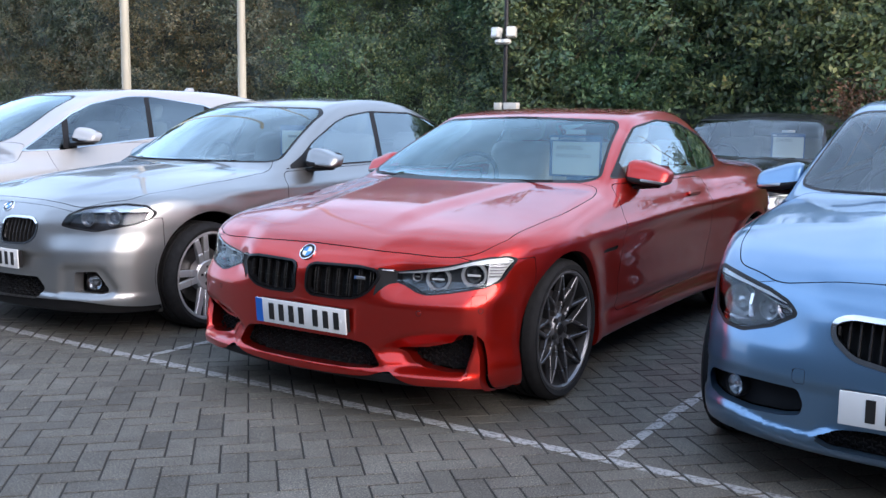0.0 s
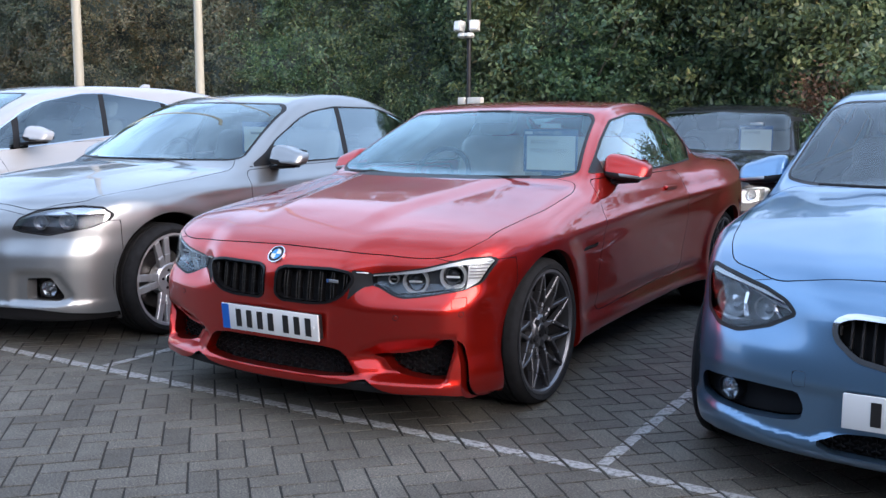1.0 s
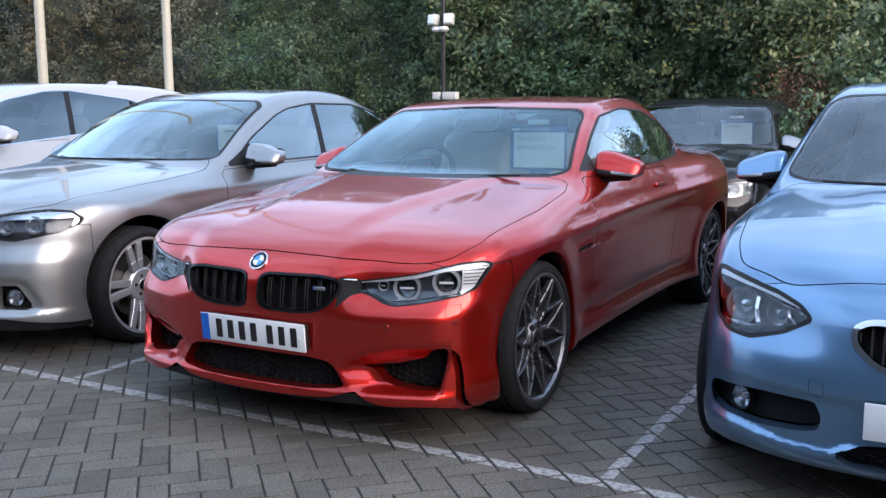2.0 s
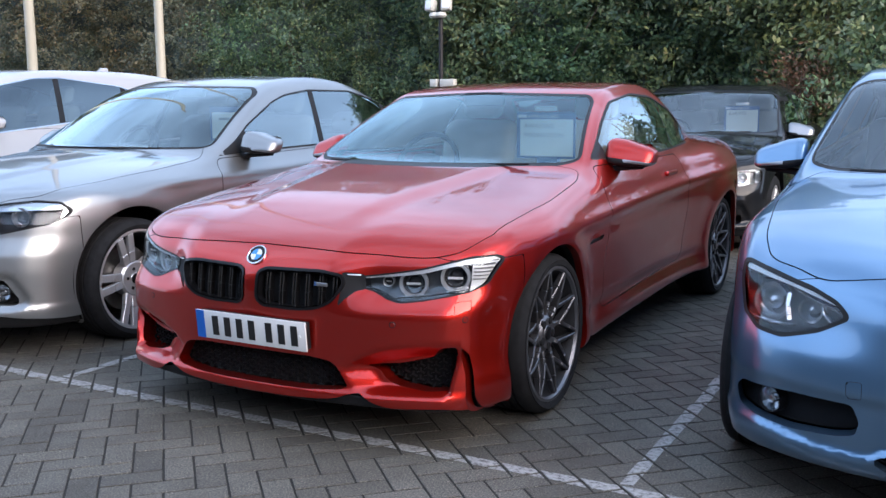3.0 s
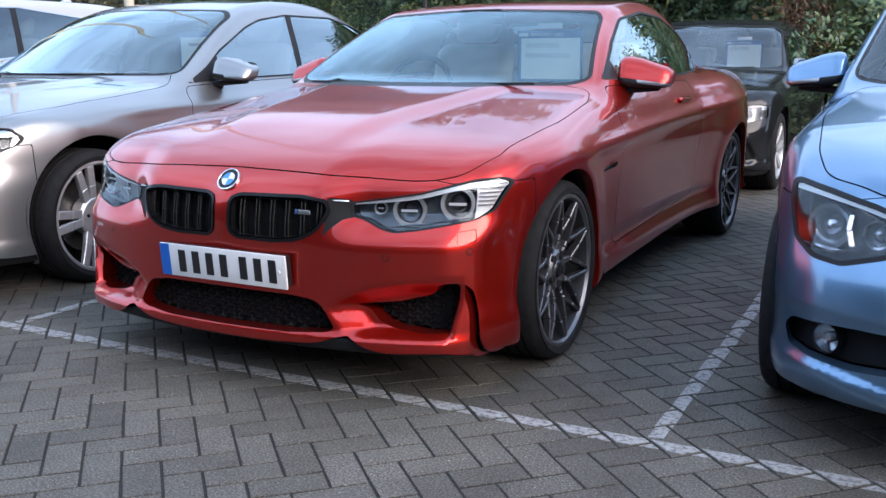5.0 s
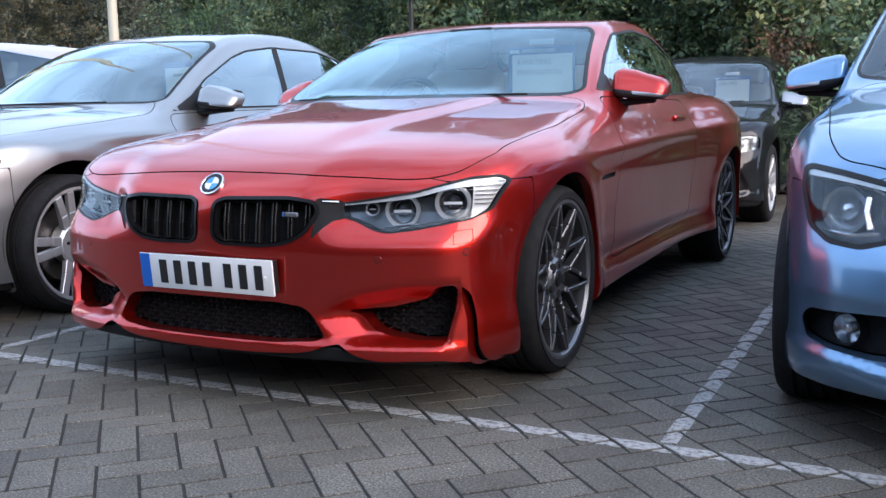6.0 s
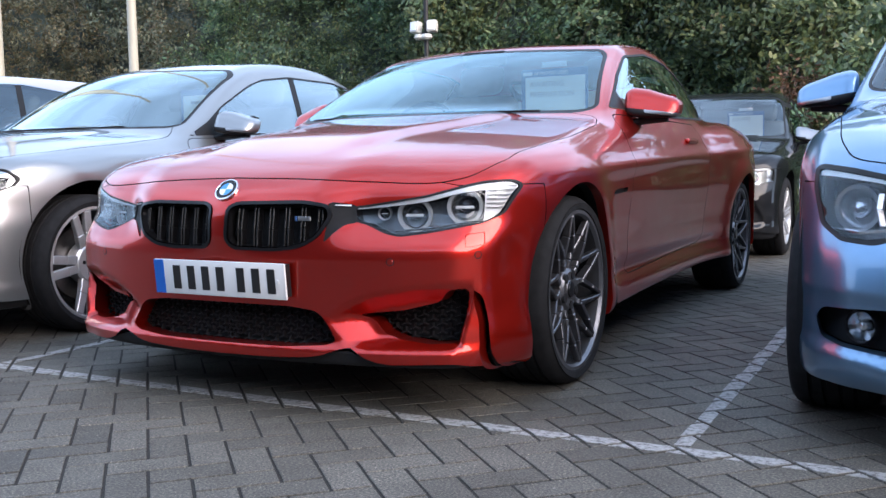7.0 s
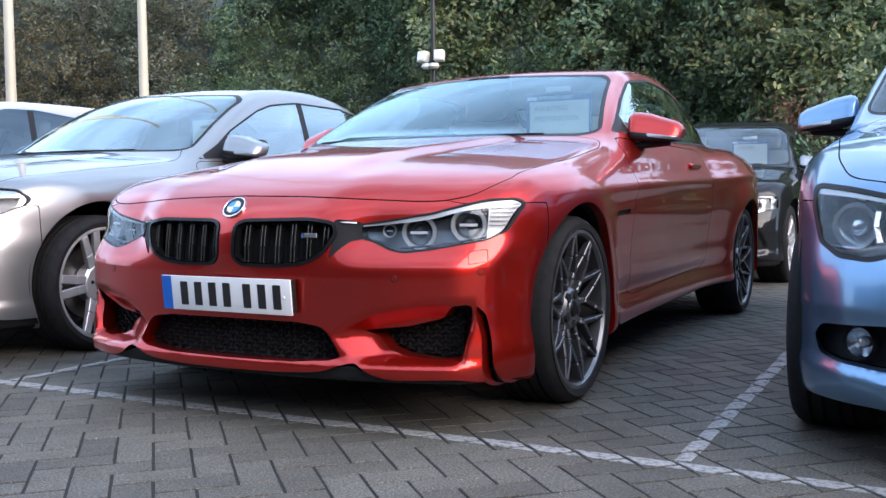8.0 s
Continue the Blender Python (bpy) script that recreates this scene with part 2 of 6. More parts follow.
def surface(f, xs, ys, zs):
    """The skin on which the field f is zero, on a grid of planes."""
    D = f(xs[:, None, None], ys[None, :, None], zs[None, None, :])
    S = D < 0
    shape = np.array(S.shape) - 1
    grid = (xs, ys, zs)
    total, count = np.zeros((*shape, 3)), np.zeros(shape)
    quads = []
    ids = np.arange(np.prod(shape)).reshape(shape)
    for ax in range(3):
        sl = [slice(None)] * 3
        sh = [slice(None)] * 3
        sl[ax], sh[ax] = slice(None, -1), slice(1, None)
        lo, hi = D[tuple(sl)], D[tuple(sh)]
        idx = np.argwhere((lo < 0) != (hi < 0))
        o = [i for i in range(3) if i != ax]
        ok = np.all((idx[:, o] >= 1) & (idx[:, o] < shape[o]), 1)
        idx = idx[ok]
        a, b = lo[tuple(idx.T)], hi[tuple(idx.T)]
        t = a / (a - b)
        P = np.stack([grid[i][idx[:, i]] for i in range(3)], 1)
        P[:, ax] += t * (grid[ax][idx[:, ax] + 1] - grid[ax][idx[:, ax]])
        ring = []
        for du, dv in ((-1, -1), (0, -1), (0, 0), (-1, 0)):
            c = idx.copy()
            c[:, o[0]] += du
            c[:, o[1]] += dv
            np.add.at(total, tuple(c.T), P)
            np.add.at(count, tuple(c.T), 1)
            ring.append(ids[tuple(c.T)])
        Q = np.stack(ring, 1)
        flip = (a < 0) == (ax == 1)
        Q[flip] = Q[flip][:, ::-1]
        quads.append(Q)
    Q = np.concatenate(quads)
    used, inv = np.unique(Q, return_inverse=True)
    Q = inv.reshape(-1, 4)
    V = (total.reshape(-1, 3)[used]) / count.reshape(-1)[used][:, None]
    for _ in range(3):
        g = gradient(f, V)
        s = f(V[:, 0], V[:, 1], V[:, 2]) / ((g * g).sum(1) + 1e-9)
        V = V - np.clip(s, -0.02, 0.02)[:, None] * g
    N = gradient(f, V, 0.014)
    N /= np.linalg.norm(N, axis=1)[:, None] + 1e-12
    short = np.linalg.norm(V[Q[:, 0]] - V[Q[:, 2]], axis=1) < np.linalg.norm(V[Q[:, 1]] - V[Q[:, 3]], axis=1)
    T = np.where(short[:, None], Q[:, [0, 1, 2, 0, 2, 3]], Q[:, [0, 1, 3, 1, 2, 3]]).reshape(-1, 3)
    return Skin(V, N, T)

# ---------------------------------------------------------------- building blocks
def holder(name, m=None):
    ob = new(name)
    ob.empty_display_size = 0.2
    if m is not None:
        ob.matrix_world = m
    return ob


def mesh_of(name, data):
    me = bpy.data.meshes.new(name)
    if isinstance(data, Skin):
        V, T = np.ascontiguousarray(data.V, np.float32), np.ascontiguousarray(data.T, np.int32)
        me.vertices.add(len(V))
        me.vertices.foreach_set("co", V.ravel())
        me.loops.add(T.size)
        me.loops.foreach_set("vertex_index", T.ravel())
        me.polygons.add(len(T))
        me.polygons.foreach_set("loop_start", np.arange(0, T.size, 3, dtype=np.int32))
        me.update(calc_edges=True)
        me.polygons.foreach_set("use_smooth", np.ones(len(T), bool))
        me.normals_split_custom_set_from_vertices(np.ascontiguousarray(data.N, np.float32).tolist())
    else:
        data.to_mesh(me)
        data.free()
    return me


def part(name, data, mat, parent=None, label=""):
    me = mesh_of(name, data)
    if mat is not None:
        me.materials.append(mat)
    ob = new(name, me)
    if parent is not None:
        ob.parent = parent
    return tagged(ob, label)


def smooth(bm, angle=35):
    bm.normal_update()
    for f in bm.faces:
        f.smooth = True
    for e in bm.edges:
        e.smooth = len(e.link_faces) == 2 and e.calc_face_angle(0) < radians(angle)
    return bm


def lathe(profile, n=48, axis="x"):
    """Turns (radius, along) pairs round an axis."""
    bm = bmesh.new()
    rings = []
    for r, a in profile:
        ring = []
        for i in range(n):
            t = 2 * math.pi * i / n
            u, v = r * math.cos(t), r * math.sin(t)
            ring.append(bm.verts.new({"x": (a, u, v), "y": (u, a, v), "z": (u, v, a)}[axis]))
        rings.append(ring)
    for A, B in zip(rings, rings[1:]):
        for i in range(n):
            j = (i + 1) % n
            bm.faces.new((A[i], A[j], B[j], B[i]))
    bmesh.ops.recalc_face_normals(bm, faces=bm.faces)
    return smooth(bm)


def box(x0, x1, y0, y1, z0, z1, bevel=0.0, seg=2, m=None):
    bm = bmesh.new()
    bmesh.ops.create_cube(bm, size=1, matrix=Matrix.Translation(((x0 + x1) / 2, (y0 + y1) / 2, (z0 + z1) / 2)) @ Matrix.Diagonal((x1 - x0, y1 - y0, z1 - z0, 1)))
    if bevel:
        bmesh.ops.bevel(bm, geom=list(bm.edges), offset=bevel, segments=seg, profile=0.5, affect="EDGES")
    if m is not None:
        bmesh.ops.transform(bm, matrix=m, verts=bm.verts)
    return smooth(bm)


def merged(*bms):
    out = bmesh.new()
    for b in bms:
        me = bpy.data.meshes.new("tmp")
        b.to_mesh(me)
        b.free()
        out.from_mesh(me)
        bpy.data.meshes.remove(me)
    return out


def tube(points, radius, n=10, closed=False):
    """A round bar along a line of points; radius may be a list."""
    P = [Vector(p) for p in points]
    R = radius if isinstance(radius, (list, tuple)) else [radius] * len(P)
    bm = bmesh.new()
    rings = []
    up = Vector((0, 0, 1))
    for i, p in enumerate(P):
        a = P[(i - 1) % len(P)] if (closed or i) else p
        b = P[(i + 1) % len(P)] if (closed or i < len(P) - 1) else p
        d = (b - a).normalized()
        s = d.cross(up if abs(d.z) < 0.95 else Vector((0, 1, 0))).normalized()
        w = s.cross(d)
        rings.append([bm.verts.new(p + R[i] * (math.cos(2 * math.pi * k / n) * s + math.sin(2 * math.pi * k / n) * w)) for k in range(n)])
    pairs = list(zip(rings, rings[1:])) + ([(rings[-1], rings[0])] if closed else [])
    for A, B in pairs:
        for k in range(n):
            j = (k + 1) % n
            bm.faces.new((A[k], A[j], B[j], B[k]))
    if not closed:
        bm.faces.new(rings[0][::-1])
        bm.faces.new(rings[-1])
    bmesh.ops.recalc_face_normals(bm, faces=bm.faces)
    return smooth(bm)


def bar(p0, p1, w0, w1, d0, d1, side, bevel=0.004):
    """A tapered bar from p0 to p1, w wide along side and d deep."""
    p0, p1, side = Vector(p0), Vector(p1), Vector(side).normalized()
    ahead = (p1 - p0).normalized()
    side = (side - ahead * side.dot(ahead)).normalized()
    deep = ahead.cross(side)
    bm = bmesh.new()
    vs = []
    for p, w, d in ((p0, w0, d0), (p1, w1, d1)):
        for a, b in ((-1, -1), (1, -1), (1, 1), (-1, 1)):
            vs.append(bm.verts.new(p + side * (a * w / 2) + deep * (b * d / 2)))
    for q in ((3, 2, 1, 0), (4, 5, 6, 7), (0, 1, 5, 4), (1, 2, 6, 5), (2, 3, 7, 6), (3, 0, 4, 7)):
        bm.faces.new([vs[i] for i in q])
    bmesh.ops.recalc_face_normals(bm, faces=bm.faces)
    if bevel:
        bmesh.ops.bevel(bm, geom=list(bm.edges), offset=bevel, segments=1, profile=0.5, affect="EDGES")
    return smooth(bm, 25)


def blob(f, lo, hi, h):
    return surface(f, *[np.arange(a - 2 * h, b + 2.5 * h, h) for a, b in zip(lo, hi)])


def soft_box(cx, cy, cz, sx, sy, sz, r):
    def f(x, y, z):
        qx, qy, qz = np.abs(x - cx) - sx / 2 + r, np.abs(y - cy) - sy / 2 + r, np.abs(z - cz) - sz / 2 + r
        return np.sqrt(np.maximum(qx, 0) ** 2 + np.maximum(qy, 0) ** 2 + np.maximum(qz, 0) ** 2 + 1e-9) + np.minimum(np.maximum(qx, np.maximum(qy, qz)), 0) - r
    return f

# ---------------------------------------------------------------- the shape of a car
# A car stands with its nose at y = 0 and its tail towards +y, its left side at +x.
def car_field(c):
    """The field of a car's outer skin, below zero inside, from its curves and sizes."""
    W, S, YF, G, YR, GR = c["width"], c["side"], c["nose_plan"], c["nose_side"], c["tail_plan"], c["tail_side"]
    Tc, drop, ZB, R, WG = c["top"], c["top_drop"], c["bottom"], c["roof"], c["house"]
    L, wheels, mid = c["length"], c["wheels"], c["mid"]

    def f(x, y, z):
        ax = np.sqrt(x * x + 1e-4)
        flare = 0
        for wy, wz, wr in wheels:
            d = np.sqrt((y - wy) ** 2 + (z - wz) ** 2)
            flare = flare + c["flare"] * np.exp(-((d - wr) / 0.075) ** 2)
        crease = c["crease"] * np.exp(-((z - c["crease_z"] - c["crease_rise"] * y) / 0.032) ** 2) * step(0.7, 1.2, y)
        groove = c.get("sill", 0.0) * np.exp(-((z - 0.335) / 0.035) ** 2) * step(1.15, 1.4, y) * (1 - step(3.0, 3.25, y))
        side = ax - (W(y) - S(z) + flare + crease - groove)
        front = YF(ax) + G(z) - y
        if "front_extra" in c:
            front = front + c["front_extra"](ax, y, z)
        rear = y - (L - YR(ax) - GR(z))
        q = ax / 0.8
        hood = Tc(y) - drop(y) * q ** 2.6
        edge = c["dome_x"] + c["dome_spread"] * y
        hood = hood + c["dome"] * (1 - step(edge - 0.07, edge + 0.07, ax)) * step(0.15, 0.6, y) * (1 - step(1.6, 1.9, y))
        top = z - hood
        b = smax(side, front, c["k_nose"])
        b = smax(b, rear, 0.12)
        b = smax(b, top, c["k_top"])
        b = smax(b, ZB(y) - z, 0.03)
        ye = y - c["sweep"] * ax * ax * np.clip((mid - y) / 0.6, -1, 1)
        roof = (z - (R(ye) - c["crown"] * ax * ax)) * 0.8
        gs = (ax - (WG(y) - c["tumble"] * (z - 0.95) - 0.12 * np.maximum(z - 0.95, 0) ** 2)) * 0.92
        g = smax(roof, gs, c["k_roof"])
        g = smax(g, np.maximum(0.78 - z, np.maximum(mid - 1.75 - y, y - L + 0.12)), 0.02)
        return smin(b, g, c["k_belt"])

    return f


def hollow(outline, deep, ax, z):
    """A soft-edged hollow in the nose."""
    u, v = np.broadcast_arrays(ax + 0 * z, z + 0 * ax)
    return deep * step(0.022, -0.014, inside(outline, u, v))


def red_wing(ax, z):
    """The hollow round the side intake: a fold above it, a slanted pillar inboard, a fin outboard and a shelf below."""
    fold = np.interp(ax, (0.40, 0.431, 0.517, 0.633, 0.76, 0.80), (0.32, 0.347, 0.384, 0.407, 0.413, 0.413))
    inner = np.interp(z, (0.20, 0.24, 0.33), (0.452, 0.425, 0.352))
    fin = 0.752 + 0.21 * (z - 0.21)
    down, out, end, low = (fold - z) / 0.055, (ax - inner) / 0.105, (fin - ax) / 0.016, (z - 0.226) / 0.016
    return 0.052 * np.clip(np.minimum(np.minimum(down, out), np.minimum(end, low)), 0, 1)


RED = dict(
    length=4.66, wheels=((0.787, 0.318, 0.396), (3.61, 0.32, 0.385)), hubs=(0.832, 3.61), mid=2.6,
    width=curve((0.1, 0.78), (0.3, 0.855), (0.55, 0.897), (0.8, 0.912), (1.2, 0.90), (1.8, 0.893), (2.4, 0.886), (2.8, 0.89), (3.2, 0.925), (3.6, 0.953), (4.1, 0.925), (4.6, 0.84)),
    side=curve((0.1, 0.06), (0.18, 0.02), (0.25, 0.010), (0.34, 0.018), (0.45, 0.018), (0.57, 0.010), (0.67, 0.0), (0.76, 0.004), (0.85, 0.035), (0.95, 0.085), (1.1, 0.2)),
    nose_plan=curve((0, 0.02), (0.2, 0.027), (0.35, 0.043), (0.5, 0.07), (0.65, 0.115), (0.78, 0.182), (0.86, 0.27), (0.91, 0.42), (0.96, 0.75)),
    nose_side=curve((0.08, 0.06), (0.15, 0.015), (0.25, 0.0), (0.36, 0.004), (0.48, 0.004), (0.56, 0.01), (0.64, 0.02), (0.70, 0.035), (0.76, 0.08), (0.9, 0.35)),
    tail_plan=curve((0, 0), (0.4, 0.03), (0.7, 0.13), (0.85, 0.3), (0.95, 0.6)),
    tail_side=curve((0.1, 0.16), (0.3, 0.06), (0.5, 0.0), (0.8, 0.02), (0.95, 0.06), (1.1, 0.15)),
    top=curve((0.0, 0.665), (0.08, 0.715), (0.2, 0.775), (0.4, 0.835), (0.7, 0.885), (1.0, 0.925), (1.3, 0.965), (1.6, 0.99), (2.2, 0.98), (3.2, 1.0), (3.8, 1.04), (4.4, 1.03), (4.7, 0.97)),
    top_drop=curve((0.0, 0.02), (0.3, 0.05), (0.8, 0.055), (1.3, 0.05), (1.8, 0.04), (3.0, 0.03), (4.0, 0.06)),
    bottom=curve((0.0, 0.150), (0.4, 0.140), (0.8, 0.155), (1.3, 0.20), (2.3, 0.215), (3.3, 0.22), (3.7, 0.22), (4.6, 0.28)),
    roof=curve((1.0, 0.82), (1.2, 0.938), (1.32, 1.005), (1.58, 1.137), (1.78, 1.226), (1.92, 1.281), (2.02, 1.316), (2.1, 1.334), (2.25, 1.351), (2.5, 1.368), (2.8, 1.374), (3.1, 1.354), (3.4, 1.285), (3.7, 1.16), (3.95, 1.045), (4.2, 0.9)),
    house=curve((0.9, 0.75), (1.3, 0.785), (1.7, 0.80), (2.6, 0.81), (3.2, 0.77), (3.7, 0.69), (4.1, 0.6)),
    tumble=0.44, crown=0.05, sweep=0.33, flare=0.016, crease=0.016, crease_z=0.70, crease_rise=0.035,
    front_extra=lambda ax, y, z: 0.055 * step(0.32, 0.5, ax) * step(0.5, 0.62, z) + red_wing(ax, z) - 0.016 * step(0.236, 0.214, z) - 0.020 * np.exp(-(ax / 0.07) ** 2) * step(0.46, 0.56, z) * (1 - step(0.64, 0.72, z)),
    sill=0.015,
    dome=0.018, dome_x=0.24, dome_spread=0.16, k_nose=0.05, k_top=0.085, k_roof=0.055, k_belt=0.035,
)

SILVER_WING = rounded([(0.52, 0.425), (0.72, 0.425), (0.78, 0.30), (0.74, 0.262), (0.50, 0.27)], 0.03)
SILVER = dict(
    {k: v for k, v in RED.items() if k not in ("hubs", "sill")}, length=4.90, wheels=((0.85, 0.33, 0.405), (3.83, 0.33, 0.395)), mid=2.9,
    width=curve((0.1, 0.80), (0.3, 0.86), (0.55, 0.895), (0.86, 0.905), (1.5, 0.91), (2.8, 0.92), (3.6, 0.92), (4.3, 0.90), (4.8, 0.84)),
    nose_plan=curve((0, 0), (0.2, 0.012), (0.4, 0.05), (0.55, 0.10), (0.7, 0.18), (0.8, 0.28), (0.87, 0.42), (0.91, 0.6), (0.96, 0.9)),
    nose_side=curve((0.08, 0.08), (0.18, 0.02), (0.3, 0.0), (0.42, 0.0), (0.5, 0.012), (0.6, 0.03), (0.70, 0.06), (0.78, 0.11), (0.95, 0.35)),
    front_extra=lambda ax, y, z: 0.03 * step(0.32, 0.5, ax) * step(0.5, 0.62, z) + hollow(SILVER_WING, 0.02, ax, z) + 0.02 * step(0.50, 0.47, z) * (1 - step(0.3, 0.5, ax)) - 0.02 * step(0.275, 0.25, z),
    top=curve((0.0, 0.69), (0.08, 0.745), (0.2, 0.80), (0.4, 0.855), (0.8, 0.92), (1.2, 0.962), (1.5, 0.978), (1.8, 0.972), (2.6, 0.978), (3.4, 1.0), (4.2, 1.06), (4.7, 1.04), (4.95, 0.97)),
    roof=curve((1.1, 0.87), (1.29, 0.972), (1.48, 1.068), (1.77, 1.222), (2.03, 1.345), (2.24, 1.408), (2.56, 1.447), (2.92, 1.458), (3.3, 1.43), (3.7, 1.33), (4.05, 1.19), (4.35, 1.06), (4.6, 0.92)),
    house=curve((1.0, 0.77), (1.4, 0.81), (1.9, 0.83), (3.2, 0.83), (3.7, 0.79), (4.2, 0.70), (4.6, 0.6)),
    tumble=0.40, flare=0.01, dome=0.012, crease_z=0.79, crease_rise=0.03, crease=0.016,
)
def blue_ridge(ax, z):
    """The lower edge of the bumper stands forward below a slanting ridge."""
    line = np.interp(ax, (0.30, 0.362, 0.487, 0.627, 0.734, 0.80), (0.275, 0.247, 0.246, 0.268, 0.279, 0.285))
    return step(0.010, -0.010, z - line)


BLUE = dict(
    {k: v for k, v in RED.items() if k not in ("hubs", "sill")}, length=4.32, wheels=((0.77, 0.325, 0.375), (3.46, 0.325, 0.375)), mid=2.4,
    width=curve((0.1, 0.76), (0.3, 0.82), (0.55, 0.855), (0.8, 0.868), (1.5, 0.868), (2.8, 0.875), (3.5, 0.88), (4.0, 0.85), (4.3, 0.80)),
    nose_plan=curve((0, 0), (0.2, 0.012), (0.35, 0.03), (0.5, 0.07), (0.62, 0.125), (0.72, 0.20), (0.80, 0.32), (0.85, 0.5), (0.9, 0.8)),
    nose_side=curve((0.08, 0.13), (0.16, 0.065), (0.215, 0.02), (0.25, 0.006), (0.36, 0.0), (0.45, 0.006), (0.56, 0.03), (0.66, 0.06), (0.72, 0.09), (0.78, 0.15), (0.95, 0.4)),
    front_extra=lambda ax, y, z: 0.02 * step(0.32, 0.5, ax) * step(0.5, 0.62, z) + 0.014 * step(0.425, 0.395, z) - 0.020 * blue_ridge(ax, z),
    top=curve((0.0, 0.67), (0.08, 0.72), (0.2, 0.785), (0.4, 0.85), (0.7, 0.92), (1.0, 0.965), (1.3, 1.0), (1.6, 1.02), (3.4, 1.03), (4.2, 1.0), (4.4, 0.95)),
    bottom=curve((0.0, 0.17), (0.4, 0.16), (1.3, 0.18), (3.3, 0.18), (4.3, 0.28)),
    roof=curve((0.9, 0.88), (1.08, 0.985), (1.25, 1.09), (1.5, 1.24), (1.7, 1.34), (1.9, 1.395), (2.3, 1.421), (2.9, 1.41), (3.4, 1.37), (3.8, 1.27), (4.1, 1.05), (4.3, 0.9)),
    house=curve((0.9, 0.74), (1.3, 0.78), (1.7, 0.79), (3.2, 0.78), (3.8, 0.74), (4.3, 0.68)),
    tumble=0.34, flare=0.01, dome=0.010, crease_z=0.74, crease=0.012,
)
BLACK = dict(
    SILVER, length=4.63, wheels=((0.79, 0.325, 0.375), (3.60, 0.325, 0.375)), mid=2.75,
    width=curve((0.1, 0.78), (0.3, 0.845), (0.55, 0.885), (0.8, 0.898), (1.5, 0.90), (2.8, 0.905), (3.6, 0.905), (4.2, 0.88), (4.6, 0.82)),
    top=curve((0.0, 0.675), (0.08, 0.73), (0.2, 0.785), (0.4, 0.845), (0.8, 0.905), (1.2, 0.955), (1.5, 0.985), (1.8, 1.0), (3.4, 1.01), (4.0, 1.05), (4.5, 1.03), (4.7, 0.97)),
    roof=curve((1.05, 0.88), (1.22, 0.975), (1.4, 1.08), (1.65, 1.23), (1.85, 1.34), (2.05, 1.395), (2.4, 1.426), (2.8, 1.428), (3.2, 1.395), (3.6, 1.29), (3.9, 1.16), (4.15, 1.04), (4.4, 0.9)),
    house=curve((1.0, 0.76), (1.4, 0.80), (1.8, 0.815), (3.1, 0.815), (3.6, 0.78), (4.0, 0.70), (4.4, 0.6)),
)
WHITE = dict(
    SILVER, length=5.2, wheels=((0.89, 0.35, 0.40), (3.96, 0.35, 0.40)), mid=2.8,
    width=curve((0.1, 0.80), (0.3, 0.86), (0.55, 0.905), (0.9, 0.92), (1.5, 0.925), (2.8, 0.935), (3.9, 0.935), (4.5, 0.90), (4.95, 0.84)),
    top=curve((0.0, 0.74), (0.08, 0.80), (0.2, 0.86), (0.4, 0.92), (0.8, 0.94), (1.2, 0.975), (1.5, 0.99), (1.8, 1.01), (2.5, 1.06), (3.4, 1.09), (4.4, 1.08), (5.0, 1.0)),
    roof=curve((0.75, 0.95), (0.95, 1.05), (1.2, 1.19), (1.5, 1.35), (1.8, 1.47), (2.1, 1.535), (2.6, 1.575), (3.3, 1.58), (4.0, 1.545), (4.55, 1.45), (4.9, 1.30), (5.15, 1.1), (5.3, 0.9)),
    house=curve((1.0, 0.79), (1.4, 0.83), (1.9, 0.85), (3.4, 0.85), (4.2, 0.80), (4.9, 0.70)),
)

